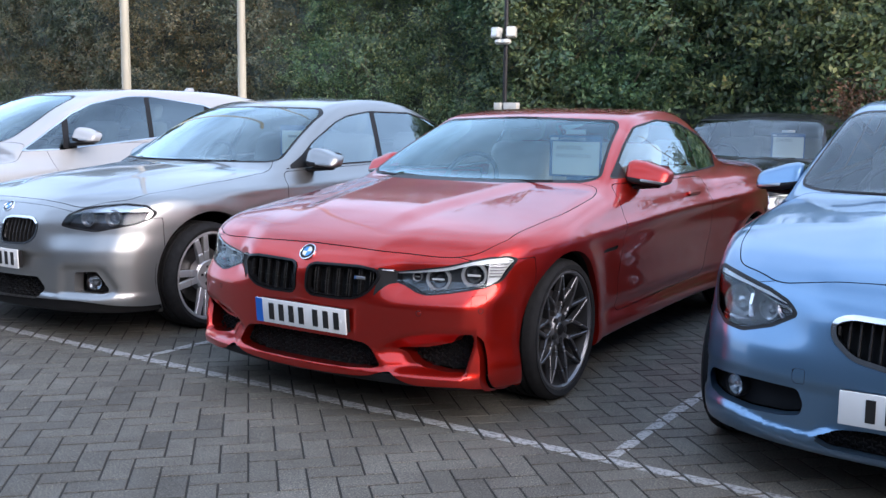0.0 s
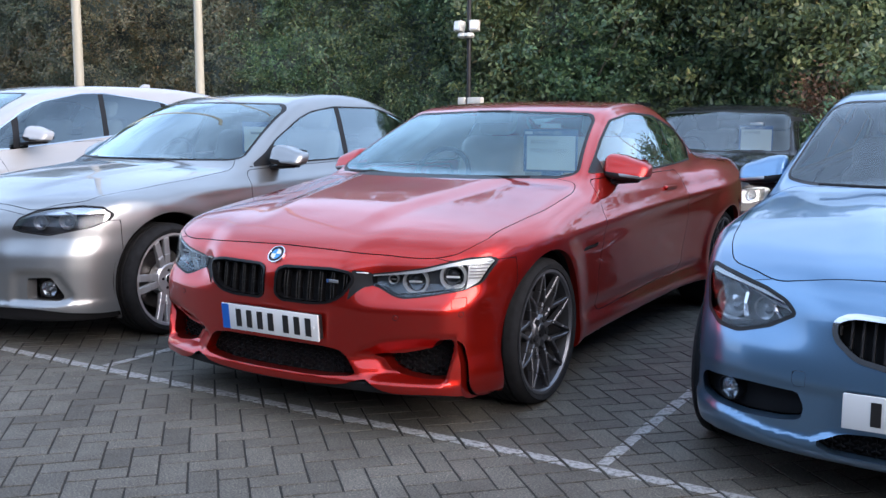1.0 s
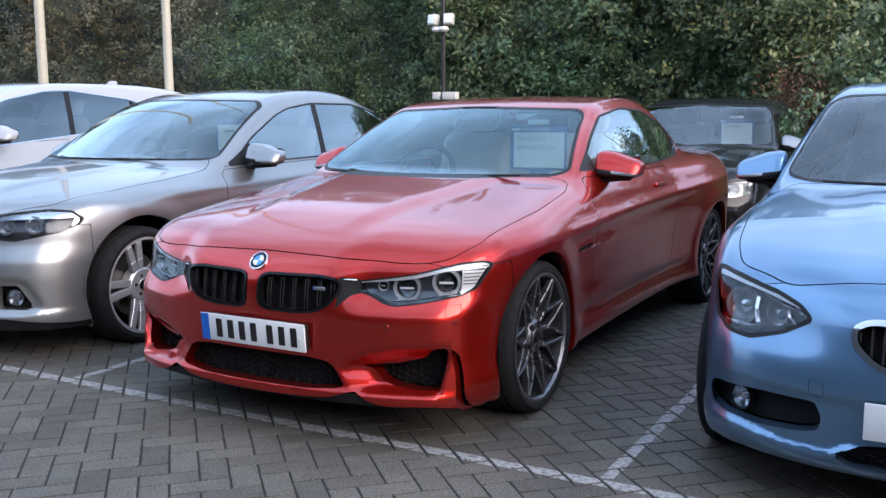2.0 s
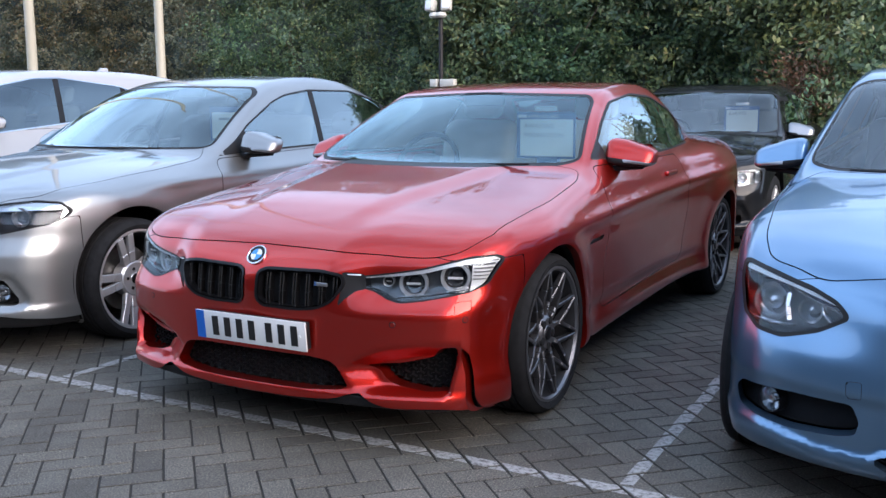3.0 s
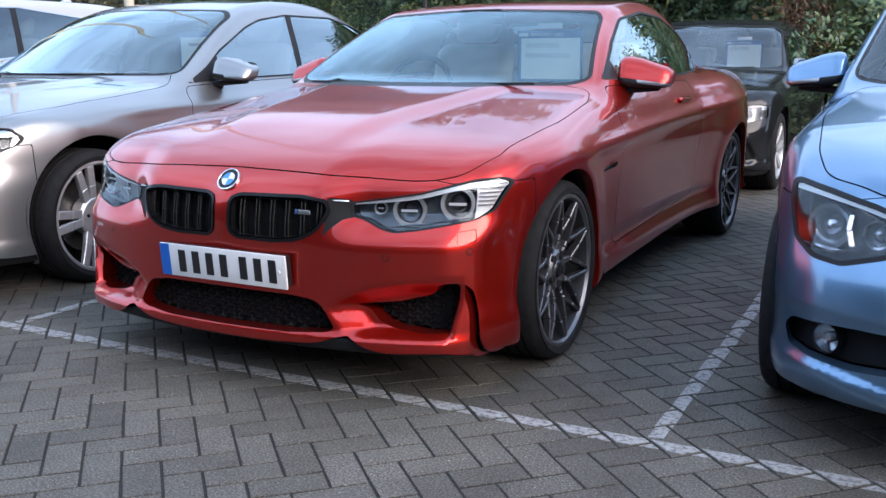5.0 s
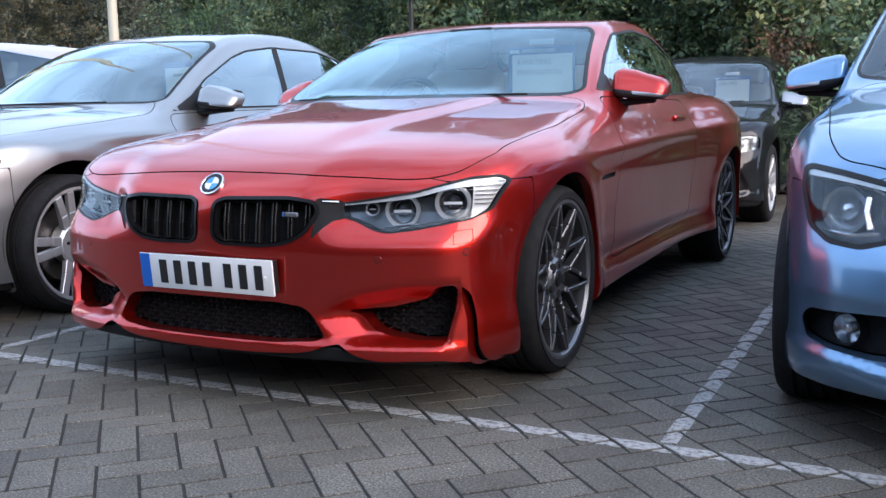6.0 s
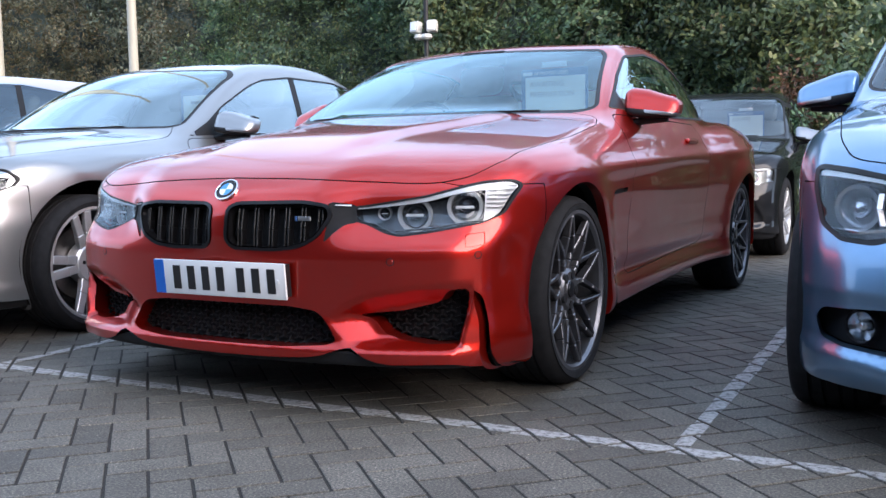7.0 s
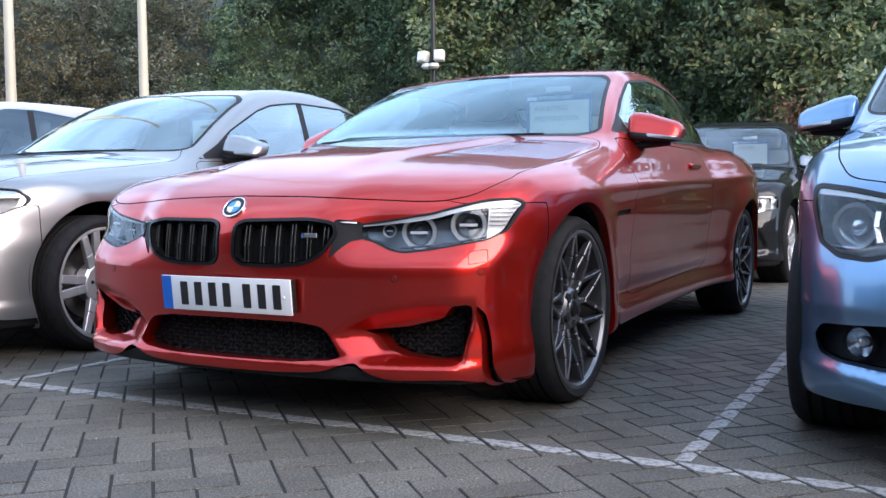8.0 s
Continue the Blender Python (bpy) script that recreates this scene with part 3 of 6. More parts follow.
# ---------------------------------------------------------------- wheels
def make_wheel(style):
    """Meshes of one wheel, its outer face towards +x: a list of (name, mesh, label), the rim first."""
    R, rr, hw = style["tyre"], style["rim"], 0.118
    out = []
    rim = lathe([(rr - 0.004, hw - 0.012), (rr + 0.004, hw - 0.006), (rr + 0.003, hw - 0.001), (rr - 0.007, hw), (rr - 0.014, hw - 0.012), (rr - 0.022, hw - 0.04), (rr - 0.03, 0.0), (rr - 0.03, -hw + 0.02), (rr, -hw)], 72)
    out.append(("wheel", rim, style.get("barrel", style["lip"]), style["label"]))
    if style.get("barrel"):
        out.append(("rim_lip", lathe([(rr + 0.0045, hw - 0.008), (rr + 0.004, hw + 0.0005), (rr - 0.008, hw + 0.001), (rr - 0.0155, hw - 0.011)], 72), style["lip"], ""))
    tread = [(rr - 0.002, hw - 0.016), (rr + 0.008, hw + 0.004), (rr + 0.028, hw + 0.009), (R - 0.026, hw + 0.004), (R - 0.011, hw - 0.008), (R - 0.003, hw - 0.024)]
    for g in (0.06, 0.022, -0.022, -0.06):
        tread += [(R, g + 0.007), (R - 0.008, g + 0.005), (R - 0.008, g - 0.005), (R, g - 0.007)]
    tread += [(R - 0.003, -hw + 0.024), (R - 0.026, -hw), (rr, -hw + 0.01)]
    tyre = lathe(tread, 72)
    out.append(("tyre", tyre, RUBBER, ""))
    out.append(("hub", lathe([(0.0, 0.090), (0.030, 0.090), (0.033, 0.087), (style.get("hub", 0.076), 0.090), (style.get("hub", 0.076) + 0.012, 0.078), (style.get("hub", 0.076) + 0.012, 0.02), (0.03, 0.0)], 32), style.get("hub_mat", style["spoke_mat"]), ""))
    out.append(("hub_cap", lathe([(0.0, 0.096), (0.026, 0.0955), (0.029, 0.091), (0.029, 0.085)], 24), GLOSS_BLACK, ""))
    out.append(("brake_disc", lathe([(0.07, 0.012), (0.175, 0.012), (0.178, 0.0), (0.175, -0.015), (0.07, -0.015)], 48), DISC, ""))
    if style.get("holes"):
        for k in range(5):
            a = 2 * math.pi * (k + 0.5) / 5 + 0.25
            out.append(("hub_hole", lathe([(0.0, 0.0925), (0.016, 0.092), (0.019, 0.082)], 16), CAVITY, "", Matrix.Translation((0, 0.056 * math.cos(a), 0.056 * math.sin(a)))))
    for k in range(0 if style.get("holes") else 5):
        a = 2 * math.pi * k / 5 + 0.3
        out.append(("bolt", lathe([(0.0, 0.093), (0.009, 0.092), (0.010, 0.08)], 8), TRIM, "", Matrix.Translation((0, 0.054 * math.cos(a), 0.054 * math.sin(a)))))
    for a0, a1, w0, w1, r0, *end in style["spokes"]:
        r1 = end[0] if end else rr - 0.012
        x0, x1 = (0.064 + (hw - 0.078) * (r - 0.075) / (rr - 0.087) if "hub" in style else (0.076, hw - 0.014)[j] for j, r in enumerate((r0, r1)))
        p0 = (x0, r0 * math.cos(a0), r0 * math.sin(a0))
        p1 = (x1, r1 * math.cos(a1), r1 * math.sin(a1))
        pm = tuple((u + v) / 2 + (0.004 if i == 0 else 0) for i, (u, v) in enumerate(zip(p0, p1)))
        side = Vector((0, p0[2] - p1[2], p1[1] - p0[1])).normalized()
        wm = (w0 + w1) / 2
        sp = merged(bar(p0, pm, w0, wm, 0.034, 0.028, side, 0.003), bar(pm, p1, wm, w1, 0.028, 0.022, side, 0.003))
        out.append(("spoke", smooth(sp, 25), style["face"] if end else style["spoke_mat"], ""))
        if style.get("face") and w0 > 0.05:
            lift = Vector((0.0155, 0, 0))
            fc = merged(bar(Vector(p0) + lift * 1.15, Vector(pm) + lift, w0 * 0.5, wm * 0.5, 0.004, 0.004, side, 0), bar(Vector(pm) + lift, Vector(p1) + lift * 0.8, wm * 0.5, w1 * 0.6, 0.004, 0.004, side, 0))
            out.append(("spoke_face", fc, style["face"], ""))
    res = []
    for name, bm, mat, label, *m in out:
        if m:
            bmesh.ops.transform(bm, matrix=m[0], verts=bm.verts)
        me = mesh_of(name, bm)
        me.materials.append(mat)
        res.append((name, me, label))
    return res


def put_wheel(meshes, parent, m):
    first = None
    for name, me, label in meshes:
        ob = new(name, me)
        if first is None:
            first, ob.parent = ob, parent
            ob.matrix_local = m
        else:
            ob.parent = first
        tagged(ob, label)
    return first


def star_spokes():
    out = []
    for k in range(10):
        a = 2 * math.pi * (k + 0.5) / 10 + 0.25
        for s in (-1, 1):
            out.append((a, a + s * 0.295, 0.019, 0.012, 0.130))
        lean = 0.10 if k % 2 else -0.10
        out.append((a + lean, a, 0.024, 0.017, 0.070, 0.138))
    return out


def twin_spokes(n, gap, w0, w1, turn=0.0):
    return [(2 * math.pi * k / n + turn + s * gap, 2 * math.pi * k / n + turn + s * gap * 0.55, w0, w1, 0.06) for k in range(n) for s in (-1, 1)]


STAR = dict(tyre=0.327, rim=0.273, holes=True, lip=LIP_ALLOY, barrel=BARREL, hub=0.064, hub_mat=LIP_ALLOY, spoke_mat=DARK_ALLOY, face=LIP_ALLOY, label="dark grey alloy wheel with thin crossed star spokes", spokes=star_spokes())
TWIN = dict(tyre=0.327, rim=0.266, lip=ALLOY, barrel=BARREL, hub=0.086, spoke_mat=ALLOY, label="silver alloy wheel with five pairs of spokes", spokes=twin_spokes(5, 0.27, 0.042, 0.040, 0.43))
FINE = dict(tyre=0.318, rim=0.226, lip=ALLOY, spoke_mat=ALLOY, label="silver alloy wheel with slim twin spokes", spokes=twin_spokes(7, 0.16, 0.026, 0.022))


# ---------------------------------------------------------------- a car
def front_y(f, x, z):
    """Where the skin lies at x, z, seen from the front."""
    y = np.arange(-0.06, 1.0, 0.01)
    d = f(np.full(y.shape, float(x)), y, np.full(y.shape, float(z)))
    k = int(np.argmax(d < 0))
    return float(y[k - 1] + 0.01 * d[k - 1] / (d[k - 1] - d[k])) if k else float(y[0])


def front_ys(f, xs, zs):
    """The same for many places at once."""
    y = np.arange(-0.06, 0.7, 0.01)
    d = f(xs[:, None], y[None, :], zs[:, None])
    k = np.maximum(np.argmax(d < 0, 1), 1)
    r = np.arange(len(xs))
    return y[k - 1] + 0.01 * np.clip(d[r, k - 1] / (d[r, k - 1] - d[r, k]), 0, 1)


def halves(skin):
    left = skin.mid()[:, 0] > 0
    return [(s, skin.keep(m)) for s, m in ((1, left), (-1, ~left)) if m.any()]


def comb(f, poly, y_in, pitch, r):
    """Honeycomb wire inside an outline of the front."""
    lo, hi = np.maximum(poly.min(0), (-0.016, 0)), poly.max(0)
    h = pitch * 0.5
    row, z = 0, lo[1]
    tubes = []
    while z < hi[1]:
        x = lo[0] + (row % 2) * pitch
        while x < hi[0]:
            for ang in (90, 210, 330):
                t = radians(ang)
                tubes.append(((x, z), (x + pitch * 0.6 * math.cos(t), z + h * math.sin(t))))
            x += pitch * 2 * 0.52 * 1.92
        row += 1
        z += h * 1.0
    A = np.array(tubes)
    ok = (inside(poly, A[:, 0, 0], A[:, 0, 1]) < 0.004) & (inside(poly, A[:, 1, 0], A[:, 1, 1]) < 0.004)
    V, F = [], []
    A = A[ok]
    Y0, Y1 = front_ys(f, A[:, 0, 0], A[:, 0, 1]) + y_in, front_ys(f, A[:, 1, 0], A[:, 1, 1]) + y_in
    for ((x0, z0), (x1, z1)), y0, y1 in zip(A, Y0, Y1):
        d = Vector((x1 - x0, 0, z1 - z0)).normalized()
        s = Vector((-d.z, 0, d.x)) * r
        b = len(V)
        for p in ((x0, y0, z0), (x1, y1, z1)):
            p = Vector(p)
            V += [p + s, p - s, p - s + Vector((0, 0.012, 0)), p + s + Vector((0, 0.012, 0))]
        F += [(b, b + 1, b + 5, b + 4), (b + 1, b + 2, b + 6, b + 5), (b + 3, b, b + 4, b + 7), (b + 2, b + 3, b + 7, b + 6)]
    bm = bmesh.new()
    vs = [bm.verts.new(v) for v in V]
    for q in F:
        bm.faces.new([vs[i] for i in q])
    return bm


def lamp_ring(parent, c, r, tilt, deep, white):
    x, y, z = c
    m = Matrix.Translation((x, y, z)) @ Euler((0, 0, tilt)).to_matrix().to_4x4()

    def at(bm):
        bmesh.ops.transform(bm, matrix=m, verts=bm.verts)
        return bm
    part("light_ring", at(lathe([(r * 0.76, 0.012), (r * 0.80, 0.0), (r * 0.97, -0.002), (r, 0.006), (r, 0.02)], 32, "y")), LAMP_PALE if white else REFLECTOR, parent)
    part("bowl", at(lathe([(r * 0.80, 0.010), (r * 0.62, deep * 0.5), (r * 0.45, deep)], 32, "y")), REFLECTOR, parent)
    part("projector", at(lathe([(0.0, 0.004), (r * 0.25, 0.008), (r * 0.42, 0.02), (r * 0.5, deep * 0.8), (r * 0.46, deep + 0.01)], 24, "y")), LAMP_DARK if white else REFLECTOR, parent)
    if white:
        part("shutter", at(box(-r * 0.5, r * 0.5, -0.001, 0.006, -r * 0.10, r * 0.06, 0.002, 1)), LAMP_WHITE, parent)


def make_car(name, c, at, label, colour, res=1.0):
    f = car_field(c)
    L = c["length"]
    car = holder(name, at)
    tagged(car, label, "car", "cars parked in the bays")
    fine, coarse = 0.0145 * res, 0.034 * res
    ys = np.concatenate([np.arange(-0.07, 1.0, fine), np.arange(1.0, L - 0.5, coarse), np.arange(L - 0.5, L + 0.08, 0.024 * res)])
    skin = surface(f, np.arange(-1.05, 1.051, 0.0215 * res), ys, np.arange(0.06, c["height"] + 0.06, 0.0175 * res))
    rims, dark_rims, gaps = [], [], []

    def cut(skin, phi, depth=None, dark=True):
        a, b = skin.split(phi)
        if depth is not None and b is not None:
            (dark_rims if dark else rims).append(b.rim(phi, depth))
        return a, b

    def panel(skin, phi, gap=0.0036):
        """Cuts out a panel and leaves a narrow gap round it."""
        a, b = skin.split(phi)
        dark_rims.append(b.rim(phi, 0.012))
        inner, band = a.split(lambda x, y, z: phi(x, y, z) + gap)
        dark_rims.append(inner.rim(lambda x, y, z: phi(x, y, z) + gap, 0.012))
        gaps.append(band.moved(-0.012))
        return inner, b

    def front(poly, y1):
        return lambda x, y, z: np.maximum(inside(poly, np.abs(x), z), y - y1)

    def flank(poly, x0=0.45):
        return lambda x, y, z: np.maximum(inside(poly, y, z), x0 - np.abs(x))

    # wheel arches, with a lip that turns inwards
    for wy, wz, wr in c["wheels"]:
        phi = lambda x, y, z, wy=wy, wz=wz, wr=wr: np.maximum(np.hypot(y - wy, z - wz) - (wr - 0.018), 0.55 - np.abs(x))
        _, skin = skin.split(phi)
        for s, h in halves(skin):
            edge = h.rim(phi, (-s * 0.03, 0, 0))
            if edge is not None:
                rims.append(edge)
                dark_rims.append(Skin(edge.V + np.array((-s * 0.03, 0, 0)), edge.N, edge.T))
    # windows
    glass, skin = cut(skin, front(rounded(c["windscreen"], 0.05), c["mid"] - 0.25), 0.02)
    pane, seal = glass.split(lambda x, y, z: front(rounded(c["windscreen"], 0.05), c["mid"] - 0.25)(x, y, z) + c.get("frit", 0.022))
    part("windscreen", pane, c.get("screen", SCREEN), car)
    gaps.append(seal)
    rear, skin = cut(skin, lambda x, y, z: np.maximum(inside(rounded(c["rear_window"], 0.06), np.abs(x), z), c["mid"] + 0.5 - y), 0.02)
    if rear is not None:
        part("rear_window", rear, TINTED, car)
    dlo = rounded(c["side_window"], 0.03)
    sides, skin = cut(skin, flank(dlo), 0.016)
    pane, seal = sides.split(lambda x, y, z: flank(dlo)(x, y, z) + 0.010)
    (gaps if not c.get("bright_line") else rims).append(seal.moved(0.003)) if c.get("bright_line") is None else part("window_trim", seal.moved(0.004), CHROME, car, "bright metal trim line")
    cuts = [-1] + c["pillars"] + [99]
    for k, (a, b) in enumerate(zip(cuts, cuts[1:])):
        half = c["pillar_width"] / 2
        piece, _ = pane.split(lambda x, y, z: np.maximum(a + half - y + 0.25 * (z - 1.0), y - 0.25 * (z - 1.0) - b + half))
        if piece is None:
            continue
        if k == 0 and c.get("sail"):
            sail, piece = piece.split(lambda x, y, z: y - c["sail"])
            if sail is not None:
                gaps.append(sail)
        for s, h in halves(piece):
            part("side_window", h, c["glass"][min(k, len(c["glass"]) - 1)], car)
    for p in c["pillars"]:
        half = c["pillar_width"] / 2
        post, _ = pane.split(lambda x, y, z: np.abs(y - 0.25 * (z - 1.0) - p) - half)
        if post is not None:
            gaps.append(post)
    # lamps
    lamp_poly = rounded(c["headlight"], 0.014)
    phi = front(lamp_poly, c["lamp_back"])
    lens, skin = cut(skin, phi, (0, 0.045, 0))
    glassy, border = lens.split(lambda x, y, z: phi(x, y, z) + c.get("lamp_border", 0.006))
    for s, h in halves(glassy):
        shell = part("headlight", h.moved(-0.001), LENS, car, "clear headlight with ringed projectors")
        low, high = h.split(lambda x, y, z: z - c["brow"](np.abs(x)))
        if low is not None:
            b = low.moved(-0.042)
            part("housing", Skin(b.V + np.array((0, 0.02, 0)), b.N, b.T), c.get("housing_mat", LAMP_DARK), shell)
        if high is not None:
            part("brow", high.moved(-0.006), LAMP_WHITE if c.get("bright_brow") else REFLECTOR, shell)
        out_part, _ = h.split(lambda x, y, z: c["lamp_outer"] - np.abs(x))
        if out_part is not None:
            part("side_reflector", out_part.moved(-0.012), c.get("corner_mat", REFLECTOR), shell)
        for pts in c.get("blades", []):
            q3 = [(s * x, front_y(f, x, z) + 0.028, z) for x, z in pts]
            part("chrome_blade", merged(*[bar(p, q, 0.008, 0.008, 0.014, 0.014, (0, 0, 1), 0.001) for p, q in zip(q3, q3[1:])]), CHROME, shell)
        if c.get("ribs"):
            for k in range(6):
                z = 0.632 + 0.0125 * k
                pts = [(s * x, front_y(f, x, z) + 0.016, z) for x in (0.797, 0.815, 0.832 + 0.35 * (z - 0.632))]
                part("led_rib", merged(*[bar(p, q, 0.004, 0.004, 0.012, 0.012, (0, 0, 1), 0) for p, q in zip(pts, pts[1:])]), SATIN, shell)
            for pts in (((0.56, 0.566), (0.66, 0.574), (0.78, 0.594)),):
                q3 = [(s * x, front_y(f, x, z) + 0.026, z) for x, z in pts]
                part("chrome_blade", merged(*[bar(p, q, 0.007, 0.007, 0.012, 0.012, (0, 0, 1), 0.001) for p, q in zip(q3, q3[1:])]), CHROME, shell)
        for x, z, r in c["rings"]:
            y = front_y(f, x, z)
            lamp_ring(shell, (s * x, y + 0.034, z), r, s * c.get("ring_turn", 0.35), 0.045, c.get("white_rings", False))
    for s, h in halves(border):
        gaps.append(h)
    # grilles
    kid = rounded(c["kidney"], 0.03)
    phi = front(kid, 0.4)
    hole, skin = cut(skin, phi, (0, 0.05, 0))
    back, ring = hole.split(lambda x, y, z: phi(x, y, z) + c["kidney_frame"])
    inner_edge = ring.rim(lambda x, y, z: phi(x, y, z) + c["kidney_frame"], 0.03)
    for s, h in halves(back):
        g = part("grille", h.moved(-0.055), CAVITY, car, c["grille_label"])
        rim_half = joined(ring, inner_edge).moved(0.004)
        rim_half = rim_half.keep(rim_half.mid()[:, 0] * s > 0)
        part("grille_frame", rim_half, c["frame_mat"], g)
        lo, hi = kid[:, 0].min(), kid[:, 0].max()
        n = c["slats"]
        for k in range(n):
            x0 = lo + (hi - lo) * (k + 0.7) / (n + 0.4)
            zz = np.linspace(kid[:, 1].min(), kid[:, 1].max(), 80)
            for dx in ((-0.006, 0.006) if c.get("double_slat") else (0,)):
                ok = zz[inside(kid, np.full(80, x0 + dx), zz) < -0.004]
                if len(ok) < 4:
                    continue
                pts = [(s * (x0 + dx), front_y(f, x0 + dx, z) + 0.028, z) for z in (ok[0], ok[0] * 0.6 + ok[-1] * 0.4, ok[-1] - 0.012, ok[-1])]
                pts[-1] = (pts[-1][0], pts[-1][1] + 0.02, pts[-1][2])
                w = 0.0055 if c.get("double_slat") else 0.007
                sl = merged(*[bar(p, q, w, w, 0.026, 0.026, (1, 0, 0), 0.0015) for p, q in zip(pts, pts[1:])])
                part("slat", sl, c["slat_mat"], g)
    # air intakes
    for poly, mesh, deep in c["intakes"]:
        poly = rounded(poly, 0.014)
        phi = front(poly, 0.7)
        hole, skin = cut(skin, phi, (0, deep, 0), False)
        if hole is None:
            continue
        for s, h in (halves(hole) if poly[:, 0].min() > 0.02 else [(0, hole)]):
            b = Skin(h.V + np.array((0, deep + (0.02 if deep > 0.01 else 0), 0)), h.N, h.T)
            if deep > 0.01:
                g = part("air_intake", b, CAVITY, car, "black lower air intake")
            else:
                g = part("grille_corner", b, MESH_BLACK, car, "black trim between grille and headlight")
            if mesh:
                w = comb(f, poly, deep * 0.9, 0.026, 0.0015)
                if s <= 0:
                    bmesh.ops.scale(w, vec=(-1, 1, 1), verts=w.verts)
                    bmesh.ops.reverse_faces(w, faces=w.faces)
                if s == 0:
                    w = merged(w, comb(f, poly, deep * 0.9, 0.026, 0.0015))
                part("mesh", w, MESH_BLACK, g)
    # dark lip under the bumper
    lip = c["lip"]
    phi = lambda x, y, z: np.maximum(z - lip(np.abs(x)), y - c["wheels"][0][0] + 0.3)
    under, skin = skin.split(phi)
    if under is not None:
        part("splitter", under.moved(-0.018), MESH_BLACK, car)
    # panels
    hood_poly = rounded(c["bonnet"], 0.05)
    shut = c.get("bonnet_line", lambda x: 0.55)
    hood, skin = panel(skin, lambda x, y, z: np.maximum(inside(hood_poly, np.abs(x), y), shut(np.abs(x)) - z))
    part("bonnet", hood, colour, car)
    bumper, skin = panel(skin, lambda x, y, z: np.maximum(y - c["bumper_back"], z - 0.70 - 0.7 * np.maximum(0.24 - y, 0)), 0.0035)
    for poly, only in c.get("flaps", []):
        reach = front(rounded(poly, 0.006), 0.6)
        flap, bumper = panel(bumper, lambda x, y, z: np.maximum(reach(x, y, z), -only * x if only else -9.0), 0.0014)
        for s, h in halves(flap):
            part("bumper_flap", h, colour, car)
    part("front_bumper", bumper, colour, car)
    for poly in c["doors"]:
        poly = rounded(poly, 0.06)
        door, skin = panel(skin, flank(poly, 0.5))
        for s, h in halves(door):
            d = part("door", h, colour, car)
    for poly, mat in c.get("vents", []):
        phi = flank(rounded(poly, 0.008), 0.6)
        v, skin = cut(skin, phi, 0.02)
        for s, h in halves(v):
            part("side_vent", h.moved(-0.015), mat, car)
    part("body", joined(skin, *rims), colour, car)
    part("panel_gap", joined(*gaps, *dark_rims), TRIM, car)
    furnish(car, c, f, colour)
    return car


